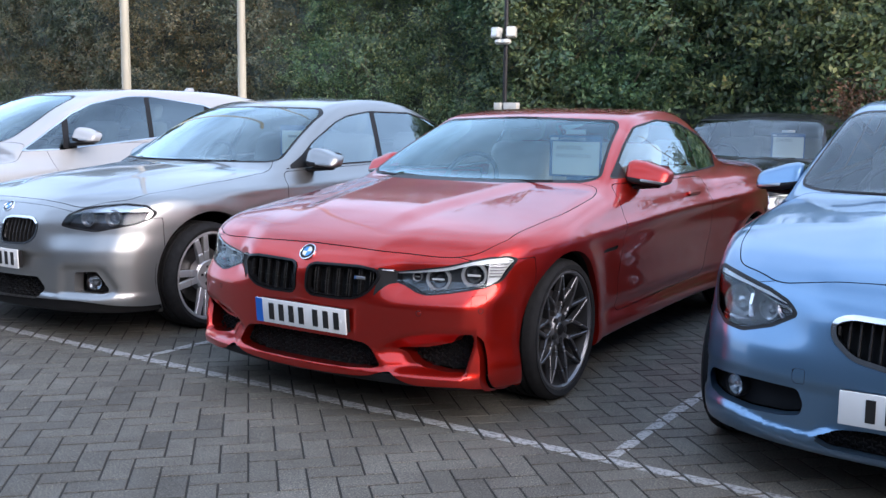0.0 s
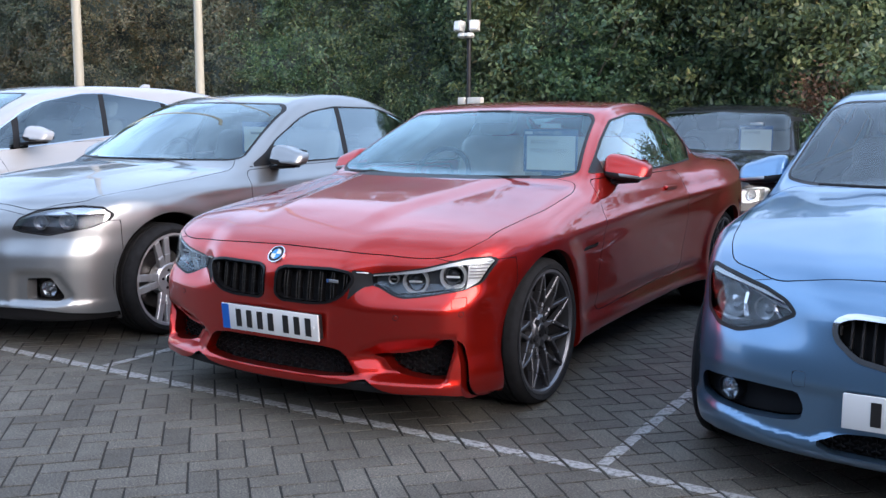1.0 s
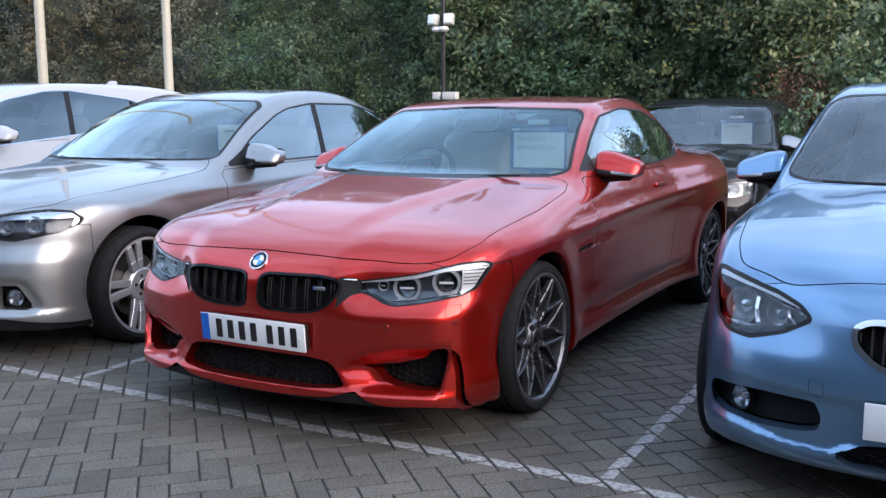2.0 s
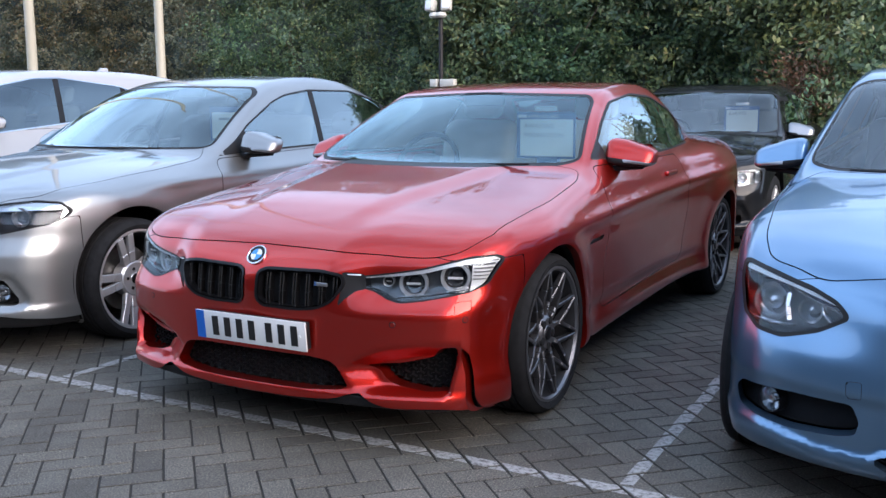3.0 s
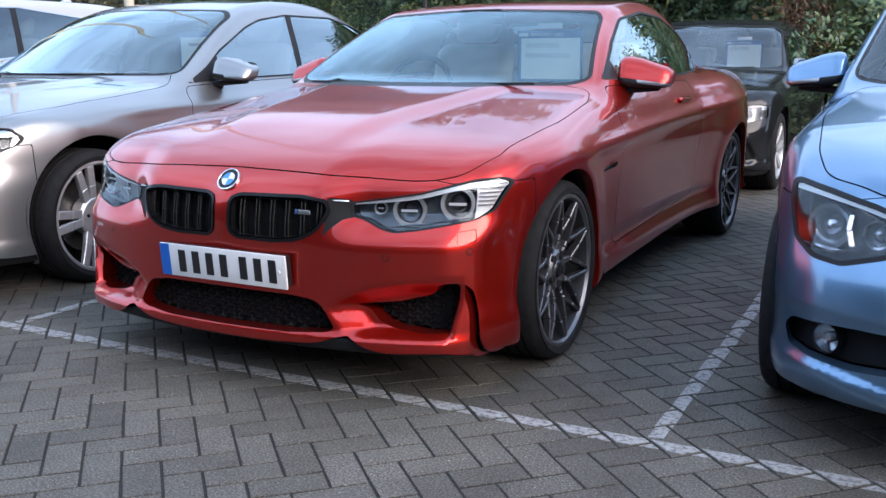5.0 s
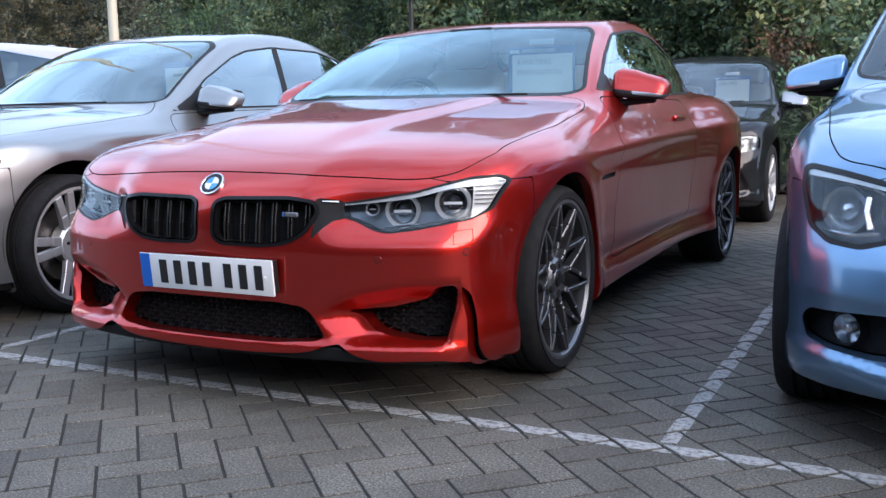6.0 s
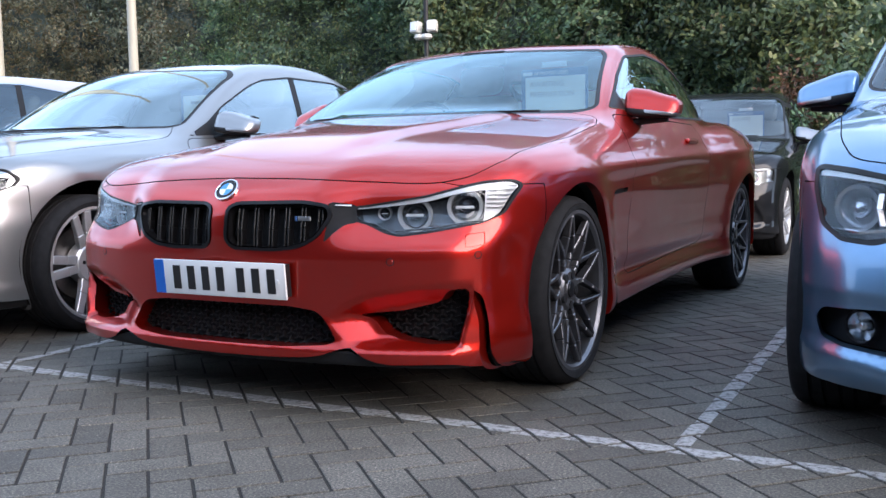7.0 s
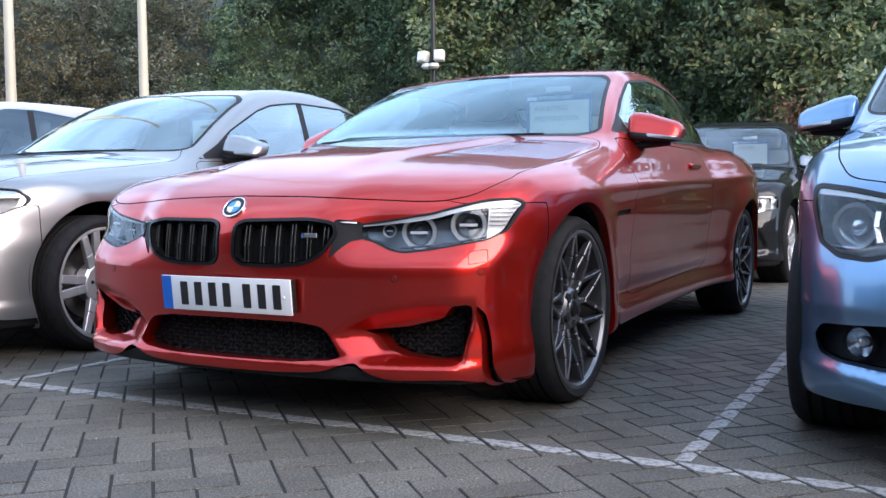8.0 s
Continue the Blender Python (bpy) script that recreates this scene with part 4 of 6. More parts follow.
def furnish(car, c, f, colour):
    """Wheels, mirrors, plate, badge, handles and cabin."""
    (y0, z0, _), (y1, z1, _) = c["wheels"]
    style = c["wheel_style"]
    r = style["tyre"]
    meshes = c["wheel_meshes"]
    for k, (wy, hx) in enumerate(zip(c.get("hubs", (y0, y1)), c["track"])):
        for s in (1, -1):
            m = Matrix.Translation((s * hx, wy, r - 0.004)) @ Euler((0.4 * k + 0.2, 0, 0 if s > 0 else math.pi)).to_matrix().to_4x4()
            put_wheel(meshes, car, m)
            # the dark tub behind each wheel
            tub = lathe([(0.40, s * 0.30), (0.40, -s * 0.13), (0.1, -s * 0.15)], 40)
            bmesh.ops.delete(tub, geom=[v for v in tub.verts if v.co.z < -0.22], context="VERTS")
            bmesh.ops.transform(tub, matrix=Matrix.Translation((s * (hx - 0.22), wy, z0 + 0.02)), verts=tub.verts)
            part("wheel_tub", tub, CAVITY, car)
    # door mirrors
    mx, my, mz = c["mirror"]
    lean = c.get("mirror_lean", 0.55)
    for s in (1, -1):
        def fld(x, y, z, s=s):
            u = s * x - mx
            yy = y - my - 0.30 * u - lean * (z - mz)
            a = soft_box(0, 0, 0, 0.225, 0.13, 0.125, 0.042)(u, yy + 0.10 * np.abs(z - mz), (z - mz + 0.17 * u) * (1 + 3.5 * np.maximum(u + 0.02, 0)))
            return smax(a, yy - 0.045, 0.02)
        sk = blob(fld, (min(s * mx - 0.13, s * mx + 0.13), my - 0.15, mz - 0.1), (max(s * mx - 0.13, s * mx + 0.13), my + 0.15, mz + 0.1), 0.011)
        low, top = sk.split(lambda x, y, z: z - mz + 0.026 + 0.14 * (s * x - mx))
        base = part("door_mirror", top, c.get("mirror_mat", colour), car, c.get("mirror_label", ""))
        strip, low2 = low.split(lambda x, y, z: np.maximum(np.abs(z - mz + 0.033 + 0.14 * (s * x - mx)) - 0.007, -0.02 - (s * x - mx)))
        if strip is not None:
            part("indicator", strip.moved(0.001), SATIN, base, "white indicator strip")
        part("mirror_foot", low2, TRIM, base)
        part("stalk", bar((s * (mx - 0.17), my - 0.03, mz - 0.080), (s * (mx + 0.06), my + 0.01, mz - 0.058), 0.10, 0.07, 0.026, 0.03, (0, 1, 0), 0.008), TRIM, base)
        part("mirror_glass", box(-0.085, 0.085, 0.0, 0.004, -0.045, 0.045, 0.015, 2, Matrix.Translation((s * mx, my + 0.047, mz)) @ Euler((0, 0, s * 0.29)).to_matrix().to_4x4()), CHROME, base)
    # number plate: a white plate with plain bars
    if c.get("plate"):
        px, py, pz, tilt, blue = c["plate"]
        m = Matrix.Translation((px, py, pz)) @ Euler((tilt, 0, 0)).to_matrix().to_4x4()
        pl = part("number_plate", box(-0.26, 0.26, -0.004, 0.004, -0.0555, 0.0555, 0.003, 2, m), PLATE_WHITE, car, "white number plate with dark bars")
        part("plate_holder", box(-0.255, 0.255, 0.004, 0.03, -0.05, 0.05, 0, 1, m), TRIM, pl)
        if blue:
            part("blue_band", box(-0.259, -0.218, -0.0055, -0.003, -0.0545, 0.0545, 0.001, 1, m), PLATE_BLUE, pl)
        for k in range(7):
            x = -0.165 + k * 0.0585 + (0.022 if k > 3 else 0)
            part("plate_bar", box(x - 0.015, x + 0.015, -0.0062, -0.003, -0.038, 0.038, 0.001, 1, m), INK, pl)
        part("screw", lathe([(0, -0.008), (0.006, -0.0075), (0.007, -0.004)], 10, "y"), PLATE_WHITE, pl).matrix_local = m @ Matrix.Translation((0.232, 0, 0.0))
    if c.get("grille_badge"):
        gx, gz = c["grille_badge"]
        gy = front_y(f, gx, gz) + 0.010
        gb = part("grille_badge", box(gx - 0.022, gx + 0.026, gy, gy + 0.006, gz - 0.007, gz + 0.007, 0.002, 1), SATIN, car, "small silver grille badge")
        part("badge_stripe", box(gx - 0.032, gx - 0.024, gy, gy + 0.006, gz - 0.007, gz + 0.007, 0.001, 1), HEADER_BLUE, gb)
    for x0, z0, x1, z1 in c.get("grille_strip", []):
        for s in (1, -1):
            ends = [(s * x, front_y(f, x, z) - 0.002, z) for x, z in ((x0, z0), (x1, z1))]
            part("grille_strip", bar(*ends, 0.002, 0.005, 0.005, 0.005, (0, 0, 1), 0.0005), LAMP_WHITE, car, "short white strip between grille and headlight")
    for x, z in c.get("sensors", []):
        for s in (1, -1):
            y = front_y(f, x, z)
            sx = (front_y(f, x + 0.02, z) - front_y(f, x - 0.02, z)) / 0.04
            ps = part("parking_sensor", lathe([(0.0, -0.0015), (0.0085, -0.0012), (0.0095, 0.0), (0.0095, 0.006)], 16, "y"), colour, car)
            ps.matrix_local = Matrix.Translation((s * x, y, z)) @ Euler((0, 0, s * math.atan(sx))).to_matrix().to_4x4()
            part("sensor_ring", lathe([(0.0095, -0.0006), (0.0120, -0.0004), (0.0120, 0.004)], 16, "y"), TRIM, ps)
    if c.get("badge"):
        by, bz, tilt = c["badge"]
        m = Matrix.Translation((0, by, bz)) @ Euler((tilt, 0, 0)).to_matrix().to_4x4()
        b = part("badge", lathe([(0.0, -0.001), (0.034, -0.001), (0.037, -0.005), (0.041, -0.004), (0.042, 0.006)], 40, "y"), CHROME, car, "round badge of blue and white quarters")
        b.matrix_local = m
        part("badge_ring", lathe([(0.025, -0.0045), (0.0355, -0.0045)], 40, "y"), GLOSS_BLACK, b)
        for k in range(4):
            bm = bmesh.new()
            arc = [(0, 0)] + [(0.0245 * math.cos(math.pi / 2 * (k + i / 8)), 0.0245 * math.sin(math.pi / 2 * (k + i / 8))) for i in range(9)]
            bm.faces.new([bm.verts.new((u, -0.0046, v)) for u, v in arc])
            part("quarter", bm, BADGE_BLUE if k % 2 else PLATE_WHITE, b)
    for y, z in c.get("handles", []):
        for s in (1, -1):
            x = 0.7
            xs = np.arange(0.6, 1.05, 0.005)
            d = f(xs, np.full(xs.shape, y), np.full(xs.shape, z))
            x = float(xs[np.argmax(d > 0)])
            h = blob(soft_box(s * (x + 0.004), y, z, 0.026, 0.20, 0.028, 0.012), (s * (x + 0.004) - 0.02, y - 0.11, z - 0.02), (s * (x + 0.004) + 0.02, y + 0.11, z + 0.02), 0.006)
            part("door_handle", h, colour, car)
    for x, z, rad in c.get("fog", []):
        for s in (1, -1):
            y = front_y(f, x, z) + 0.03
            fg = part("fog_lamp", lathe([(0.0, 0.0), (rad * 0.6, 0.003), (rad, 0.012), (rad * 1.05, 0.03)], 24, "y"), LENS, car, "round fog lamp")
            fg.matrix_local = Matrix.Translation((s * x, y, z)) @ Euler((0, 0, s * 0.5)).to_matrix().to_4x4()
            part("fog_bowl", lathe([(rad * 1.05, 0.016), (rad * 0.7, 0.03), (0.012, 0.045), (0.010, 0.02), (0.0, 0.018)], 24, "y"), REFLECTOR, fg)
            part("fog_rim", lathe([(rad, 0.012), (rad * 1.08, 0.004), (rad * 1.16, 0.012), (rad * 1.16, 0.04)], 24, "y"), TRIM, fg)
    # cabin
    yb, zb = c["cowl"]
    inner = c["cabin"]
    w = 0.70
    part("dashboard", box(-w, w, yb + 0.16, yb + 0.62, zb - 0.26, zb - 0.035, 0.06, 3), DARK_TRIM, car)
    part("floor_pan", box(-0.78, 0.78, yb + 0.1, c["wheels"][1][0] + 0.5, 0.19, 0.24), CAVITY, car)
    part("bulkhead", box(-0.76, 0.76, yb + 0.13, yb + 0.16, 0.2, zb - 0.09), CAVITY, car)
    for s in (1, -1):
        part("door_lining", box(s * 0.785 - 0.02, s * 0.785 + 0.02, yb + 0.35, c["wheels"][1][0] - 0.2, 0.25, zb - 0.07, 0.015, 2), inner, car)
    sy = c["seat_y"]
    for y, sb in ((sy, zb - 0.47), (sy + 0.75, zb - 0.63)):
        for s in (1, -1):
            x = s * 0.37
            seat = part("seat", blob(soft_box(x, y - 0.2, sb, 0.50, 0.52, 0.18, 0.07), (x - 0.27, y - 0.48, sb - 0.1), (x + 0.27, y + 0.08, sb + 0.1), 0.035), inner, car)
            lean = lambda xx, yy, zz: yy - 0.28 * (zz - sb)
            fb = soft_box(x, y + 0.02, sb + 0.34, 0.48, 0.15, 0.62, 0.07)
            part("backrest", blob(lambda xx, yy, zz: fb(xx, lean(xx, yy, zz), zz), (x - 0.27, y - 0.1, sb), (x + 0.27, y + 0.32, sb + 0.68), 0.035), inner, seat)
            fh = soft_box(x, y + 0.02, sb + 0.74, 0.26, 0.11, 0.17, 0.05)
            part("headrest", blob(lambda xx, yy, zz: fh(xx, lean(xx, yy, zz), zz), (x - 0.15, y + 0.1, sb + 0.62), (x + 0.15, y + 0.36, sb + 0.86), 0.025), inner, seat)
    pts = []
    for k in range(28):
        t = 2 * math.pi * k / 28
        pts.append((-0.37 + 0.185 * math.cos(t), yb + 0.72 + 0.185 * math.sin(t) * 0.42, zb - 0.06 + 0.185 * math.sin(t) * 0.9))
    wheel = part("steering_wheel", tube(pts, 0.016, 8, True), DARK_TRIM, car)
    part("steering_boss", blob(soft_box(-0.37, yb + 0.71, zb - 0.065, 0.17, 0.07, 0.13, 0.03), (-0.47, yb + 0.66, zb - 0.14), (-0.27, yb + 0.76, zb + 0.01), 0.02), DARK_TRIM, wheel)
    zt = c["height"] - 0.13
    part("rear_view_mirror", blob(soft_box(0, c["mid"] - 0.62, zt, 0.24, 0.04, 0.075, 0.02), (-0.13, c["mid"] - 0.66, zt - 0.05), (0.13, c["mid"] - 0.58, zt + 0.05), 0.014), TRIM, car)
    if c.get("fin"):
        fy, fz = c["fin"]
        fin = lambda x, y, z: smax(np.abs(x) - 0.022 - 0.25 * (fz + 0.05 - z), smax(z - fz - 0.055 + 0.9 * np.maximum(fy - 0.01 - y, 0), np.abs(y - fy) - 0.07, 0.01), 0.02)
        part("roof_antenna", blob(fin, (-0.07, fy - 0.1, fz - 0.04), (0.07, fy + 0.1, fz + 0.08), 0.012), colour, car)
    # wipers
    for x0, x1 in ((-0.55, 0.05), (0.05, 0.55)):
        ps = []
        for k in range(7):
            x = x0 + (x1 - x0) * k / 6
            ps.append((x, c["wiper_y"] + c["sweep"] * x * x - 0.012, c["wiper_z"] + 0.01))
        part("wiper", tube(ps, 0.005, 6), TRIM, car)

# ---------------------------------------------------------------- the parked cars
RED.update(
    height=1.40, lamp_back=0.62, lamp_outer=0.80, brow=curve((0.44, 0.631), (0.55, 0.641), (0.65, 0.654), (0.75, 0.680), (0.9, 0.69)),
    windscreen=[(-0.1, 0.962), (0.67, 0.962), (0.735, 0.985), (0.605, 1.262), (0.56, 1.292), (-0.1, 1.312)], frit=0.014,
    rear_window=[(-0.1, 1.06), (0.55, 1.06), (0.48, 1.28), (-0.1, 1.30)],
    side_window=[(1.55, 0.985), (1.86, 1.15), (2.10, 1.256), (2.48, 1.300), (2.85, 1.287), (3.27, 1.205), (3.50, 1.085), (3.38, 0.995), (2.45, 0.972)],
    pillars=[2.88], pillar_width=0.02, glass=[LIGHT_SIDE, TINTED], sail=1.72,
    headlight=[(0.438, 0.641), (0.469, 0.644), (0.551, 0.656), (0.647, 0.672), (0.748, 0.701), (0.79, 0.712), (0.852, 0.716), (0.872, 0.698), (0.864, 0.675), (0.842, 0.612), (0.80, 0.586), (0.663, 0.560), (0.588, 0.551), (0.544, 0.560), (0.475, 0.588), (0.447, 0.593)],
    rings=[(0.600, 0.612, 0.053), (0.738, 0.634, 0.055), (0.510, 0.617, 0.021)], bright_brow=True, white_rings=True, housing_mat=LAMP_STEEL, corner_mat=LAMP_WHITE, ribs=True,
    kidney=[(0.028, 0.640), (0.06, 0.656), (0.30, 0.660), (0.375, 0.648), (0.388, 0.615), (0.355, 0.550), (0.29, 0.516), (0.2, 0.506), (0.055, 0.509), (0.026, 0.535)],
    kidney_frame=0.010, frame_mat=GLOSS_BLACK, slat_mat=SLAT_BLACK, slats=6, double_slat=True, grille_label="black kidney grille with paired slats",
    intakes=[
        ([(-0.9, 0.350), (0.25, 0.342), (0.335, 0.332), (0.362, 0.316), (0.388, 0.278), (0.410, 0.243), (0.38, 0.230), (0.25, 0.221), (-0.9, 0.215)], True, 0.06),
        ([(0.455, 0.319), (0.502, 0.302), (0.532, 0.262), (0.58, 0.244), (0.67, 0.235), (0.736, 0.237), (0.748, 0.246), (0.766, 0.341), (0.776, 0.401), (0.727, 0.396), (0.691, 0.358), (0.589, 0.332)], True, 0.06),
        ([(0.785, 0.402), (0.808, 0.375), (0.821, 0.287), (0.828, 0.165), (0.828, 0.13), (0.806, 0.13), (0.806, 0.17), (0.801, 0.30), (0.789, 0.36)], False, 0.05),
        ([(0.372, 0.656), (0.437, 0.647), (0.449, 0.640), (0.456, 0.591), (0.425, 0.589), (0.394, 0.562), (0.365, 0.53), (0.37, 0.57)], False, 0.004),
    ],
    lip=curve((0, 0.184), (0.25, 0.189), (0.366, 0.201), (0.425, 0.221), (0.452, 0.225), (0.506, 0.196), (0.587, 0.179), (0.74, 0.182), (0.80, 0.168), (0.9, 0.155)), bumper_back=0.50,
    bonnet_line=curve((0, 0.727), (0.3, 0.720), (0.5, 0.709), (0.62, 0.704), (0.70, 0.710), (0.76, 0.729), (0.80, 0.762), (0.82, 0.78)),
    bonnet=[(-0.9, -0.2), (0.815, -0.2), (0.815, 0.50), (0.825, 0.9), (0.80, 1.29), (0.755, 1.43), (0.6, 1.40), (0.3, 1.29), (-0.9, 1.265)],
    doors=[[(1.50, 0.96), (1.44, 0.60), (1.43, 0.31), (2.80, 0.34), (2.86, 0.6), (2.87, 0.955)]],
    vents=[([(1.19, 0.640), (1.38, 0.645), (1.39, 0.664), (1.22, 0.658)], GLOSS_BLACK)],
    wheel_style=STAR, track=(0.768, 0.80), mirror=(0.885, 1.80, 1.005), plate=(0.008, 0.002, 0.419, 0.09, True), badge=(0.066, 0.692, -0.72), grille_badge=(0.295, 0.605),
    sensors=[(0.800, 0.497), (0.575, 0.480)],
    grille_strip=[(0.392, 0.646, 0.434, 0.643)],
    flaps=[([(0.765, 0.557), (0.808, 0.563), (0.814, 0.527), (0.772, 0.518)], 0)],
    handles=[(2.58, 0.862)], cowl=(1.28, 0.97), cabin=LEATHER, seat_y=2.5, wiper_y=1.24, wiper_z=0.962,
)
SILVER.update(
    frit=0.012, height=1.47, lamp_back=0.8, lamp_outer=0.84, brow=curve((0.4, 0.70), (0.6, 0.735), (0.9, 0.74)),
    windscreen=[(-0.1, 0.985), (0.72, 0.985), (0.772, 1.0), (0.648, 1.328), (0.585, 1.366), (-0.1, 1.38)],
    rear_window=[(-0.1, 1.10), (0.58, 1.10), (0.5, 1.35), (-0.1, 1.37)],
    side_window=[(1.60, 0.943), (1.79, 1.03), (1.95, 1.125), (2.15, 1.212), (2.28, 1.268), (2.44, 1.315), (2.73, 1.352), (3.24, 1.35), (3.65, 1.27), (4.02, 1.13), (3.85, 1.02), (2.61, 0.968), (1.86, 0.953)],
    pillars=[2.67, 3.62], pillar_width=0.06, glass=[CLEAR_SIDE, TINTED, TINTED], sail=1.91,
    headlight=[(0.455, 0.655), (0.475, 0.718), (0.54, 0.755), (0.608, 0.770), (0.743, 0.785), (0.823, 0.773), (0.86, 0.735), (0.856, 0.700), (0.814, 0.664), (0.727, 0.640), (0.66, 0.624), (0.518, 0.640)],
    rings=[(0.575, 0.692, 0.044), (0.70, 0.700, 0.050)],
    kidney=[(0.035, 0.685), (0.1, 0.70), (0.28, 0.70), (0.335, 0.66), (0.325, 0.58), (0.26, 0.54), (0.07, 0.535), (0.035, 0.57)],
    kidney_frame=0.012, frame_mat=CHROME, slat_mat=TRIM, slats=9, grille_label="black kidney grille in a chrome frame",
    intakes=[
        ([(-0.9, 0.36), (0.34, 0.36), (0.40, 0.30), (0.34, 0.235), (-0.9, 0.215)], True, 0.05),
        ([(0.575, 0.40), (0.69, 0.405), (0.745, 0.30), (0.73, 0.275), (0.57, 0.285)], False, 0.06),
    ],
    lip=curve((0, 0.235), (0.5, 0.242), (0.63, 0.238), (0.76, 0.216), (0.86, 0.196)), bumper_back=0.52,
    bonnet=[(-0.9, 0.175), (0.35, 0.185), (0.55, 0.225), (0.74, 0.40), (0.80, 0.7), (0.815, 1.1), (0.79, 1.5), (0.72, 1.60), (0.4, 1.44), (-0.9, 1.36)],
    doors=[[(1.56, 0.93), (1.52, 0.6), (1.50, 0.32), (2.64, 0.32), (2.67, 0.96)], [(2.69, 0.96), (2.66, 0.32), (3.45, 0.33), (3.75, 0.7), (3.95, 1.02)]],
    wheel_style=TWIN, track=(0.795, 0.80), mirror=(0.955, 1.86, 1.01), mirror_mat=None, plate=(0.0, -0.012, 0.46, 0.03, False), badge=(0.11, 0.745, -0.8),
    handles=[(2.62, 0.86), (3.55, 0.88)], cowl=(1.37, 0.995), cabin=GREY_CLOTH, screen=SILVER_SCREEN, seat_y=2.65, wiper_y=1.32, wiper_z=0.985, fog=[(0.655, 0.335, 0.04)],
)
BLUE.update(
    screen=DARK_SCREEN, frit=0.012, height=1.43, lamp_back=0.75, lamp_outer=0.765, brow=curve((0.4, 0.64), (0.5, 0.668), (0.6, 0.695), (0.7, 0.712), (0.9, 0.725)),
    windscreen=[(-0.1, 0.985), (0.62, 0.98), (0.735, 1.0), (0.63, 1.315), (0.56, 1.345), (-0.1, 1.355)],
    rear_window=[(-0.1, 1.08), (0.55, 1.08), (0.5, 1.33), (-0.1, 1.34)],
    side_window=[(1.52, 1.0), (1.85, 1.21), (2.1, 1.32), (2.5, 1.345), (3.0, 1.33), (3.45, 1.26), (3.6, 1.10), (2.4, 1.03)],
    pillars=[2.45, 3.2], pillar_width=0.07, glass=[CLEAR_SIDE, TINTED, TINTED], sail=1.60,
    headlight=[(0.428, 0.626), (0.434, 0.646), (0.466, 0.674), (0.542, 0.705), (0.678, 0.735), (0.765, 0.748), (0.787, 0.737), (0.787, 0.683), (0.760, 0.588), (0.706, 0.551), (0.625, 0.544), (0.512, 0.578)],
    rings=[(0.545, 0.628, 0.040), (0.668, 0.632, 0.062)], housing_mat=LAMP_DARK, bright_brow=True, lamp_border=0.013,
    blades=[((0.44, 0.635), (0.52, 0.655), (0.60, 0.69)), ((0.475, 0.60), (0.50, 0.622), (0.505, 0.645)), ((0.605, 0.59), (0.615, 0.63), (0.61, 0.67)), ((0.58, 0.583), (0.66, 0.572), (0.74, 0.580)), ((0.64, 0.70), (0.69, 0.716), (0.74, 0.715))],
    kidney=[(0.035, 0.63), (0.09, 0.655), (0.26, 0.66), (0.315, 0.635), (0.31, 0.575), (0.24, 0.515), (0.1, 0.49), (0.05, 0.50), (0.033, 0.54)],
    kidney_frame=0.017, frame_mat=CHROME, slat_mat=TRIM, slats=8, grille_label="black kidney grille in a chrome frame",
    intakes=[
        ([(-0.9, 0.298), (0.17, 0.296), (0.266, 0.286), (0.352, 0.243), (0.30, 0.215), (-0.9, 0.20)], True, 0.05),
        ([(0.382, 0.347), (0.405, 0.394), (0.572, 0.393), (0.745, 0.380), (0.765, 0.35), (0.749, 0.300), (0.696, 0.286), (0.586, 0.279), (0.454, 0.290), (0.392, 0.305)], False, 0.06),
    ],
    lip=curve((0, 0.18), (0.9, 0.18)), bumper_back=0.50,
    bonnet=[(-0.9, 0.145), (0.39, 0.165), (0.52, 0.19), (0.69, 0.32), (0.73, 0.45), (0.765, 0.85), (0.74, 1.15), (0.68, 1.24), (0.4, 1.11), (-0.9, 1.05)],
    doors=[[(1.40, 0.98), (1.36, 0.6), (1.35, 0.32), (2.42, 0.32), (2.45, 1.0)], [(2.47, 1.0), (2.45, 0.32), (3.05, 0.33), (3.35, 0.7), (3.5, 1.05)]],
    wheel_style=FINE, track=(0.745, 0.75), mirror=(0.88, 1.60, 1.02), plate=(0.0, -0.012, 0.375, 0.03, False), badge=(0.09, 0.70, -0.8),
    flaps=[([(0.38, 0.465), (0.424, 0.462), (0.422, 0.411), (0.38, 0.415)], -1)],
    handles=[(2.3, 0.86)], cowl=(1.06, 0.99), cabin=DARK_TRIM, seat_y=2.25, wiper_y=1.02, wiper_z=0.982, fog=[(0.655, 0.338, 0.038)],
)
BLACK.update({k: v for k, v in SILVER.items() if k not in BLACK})
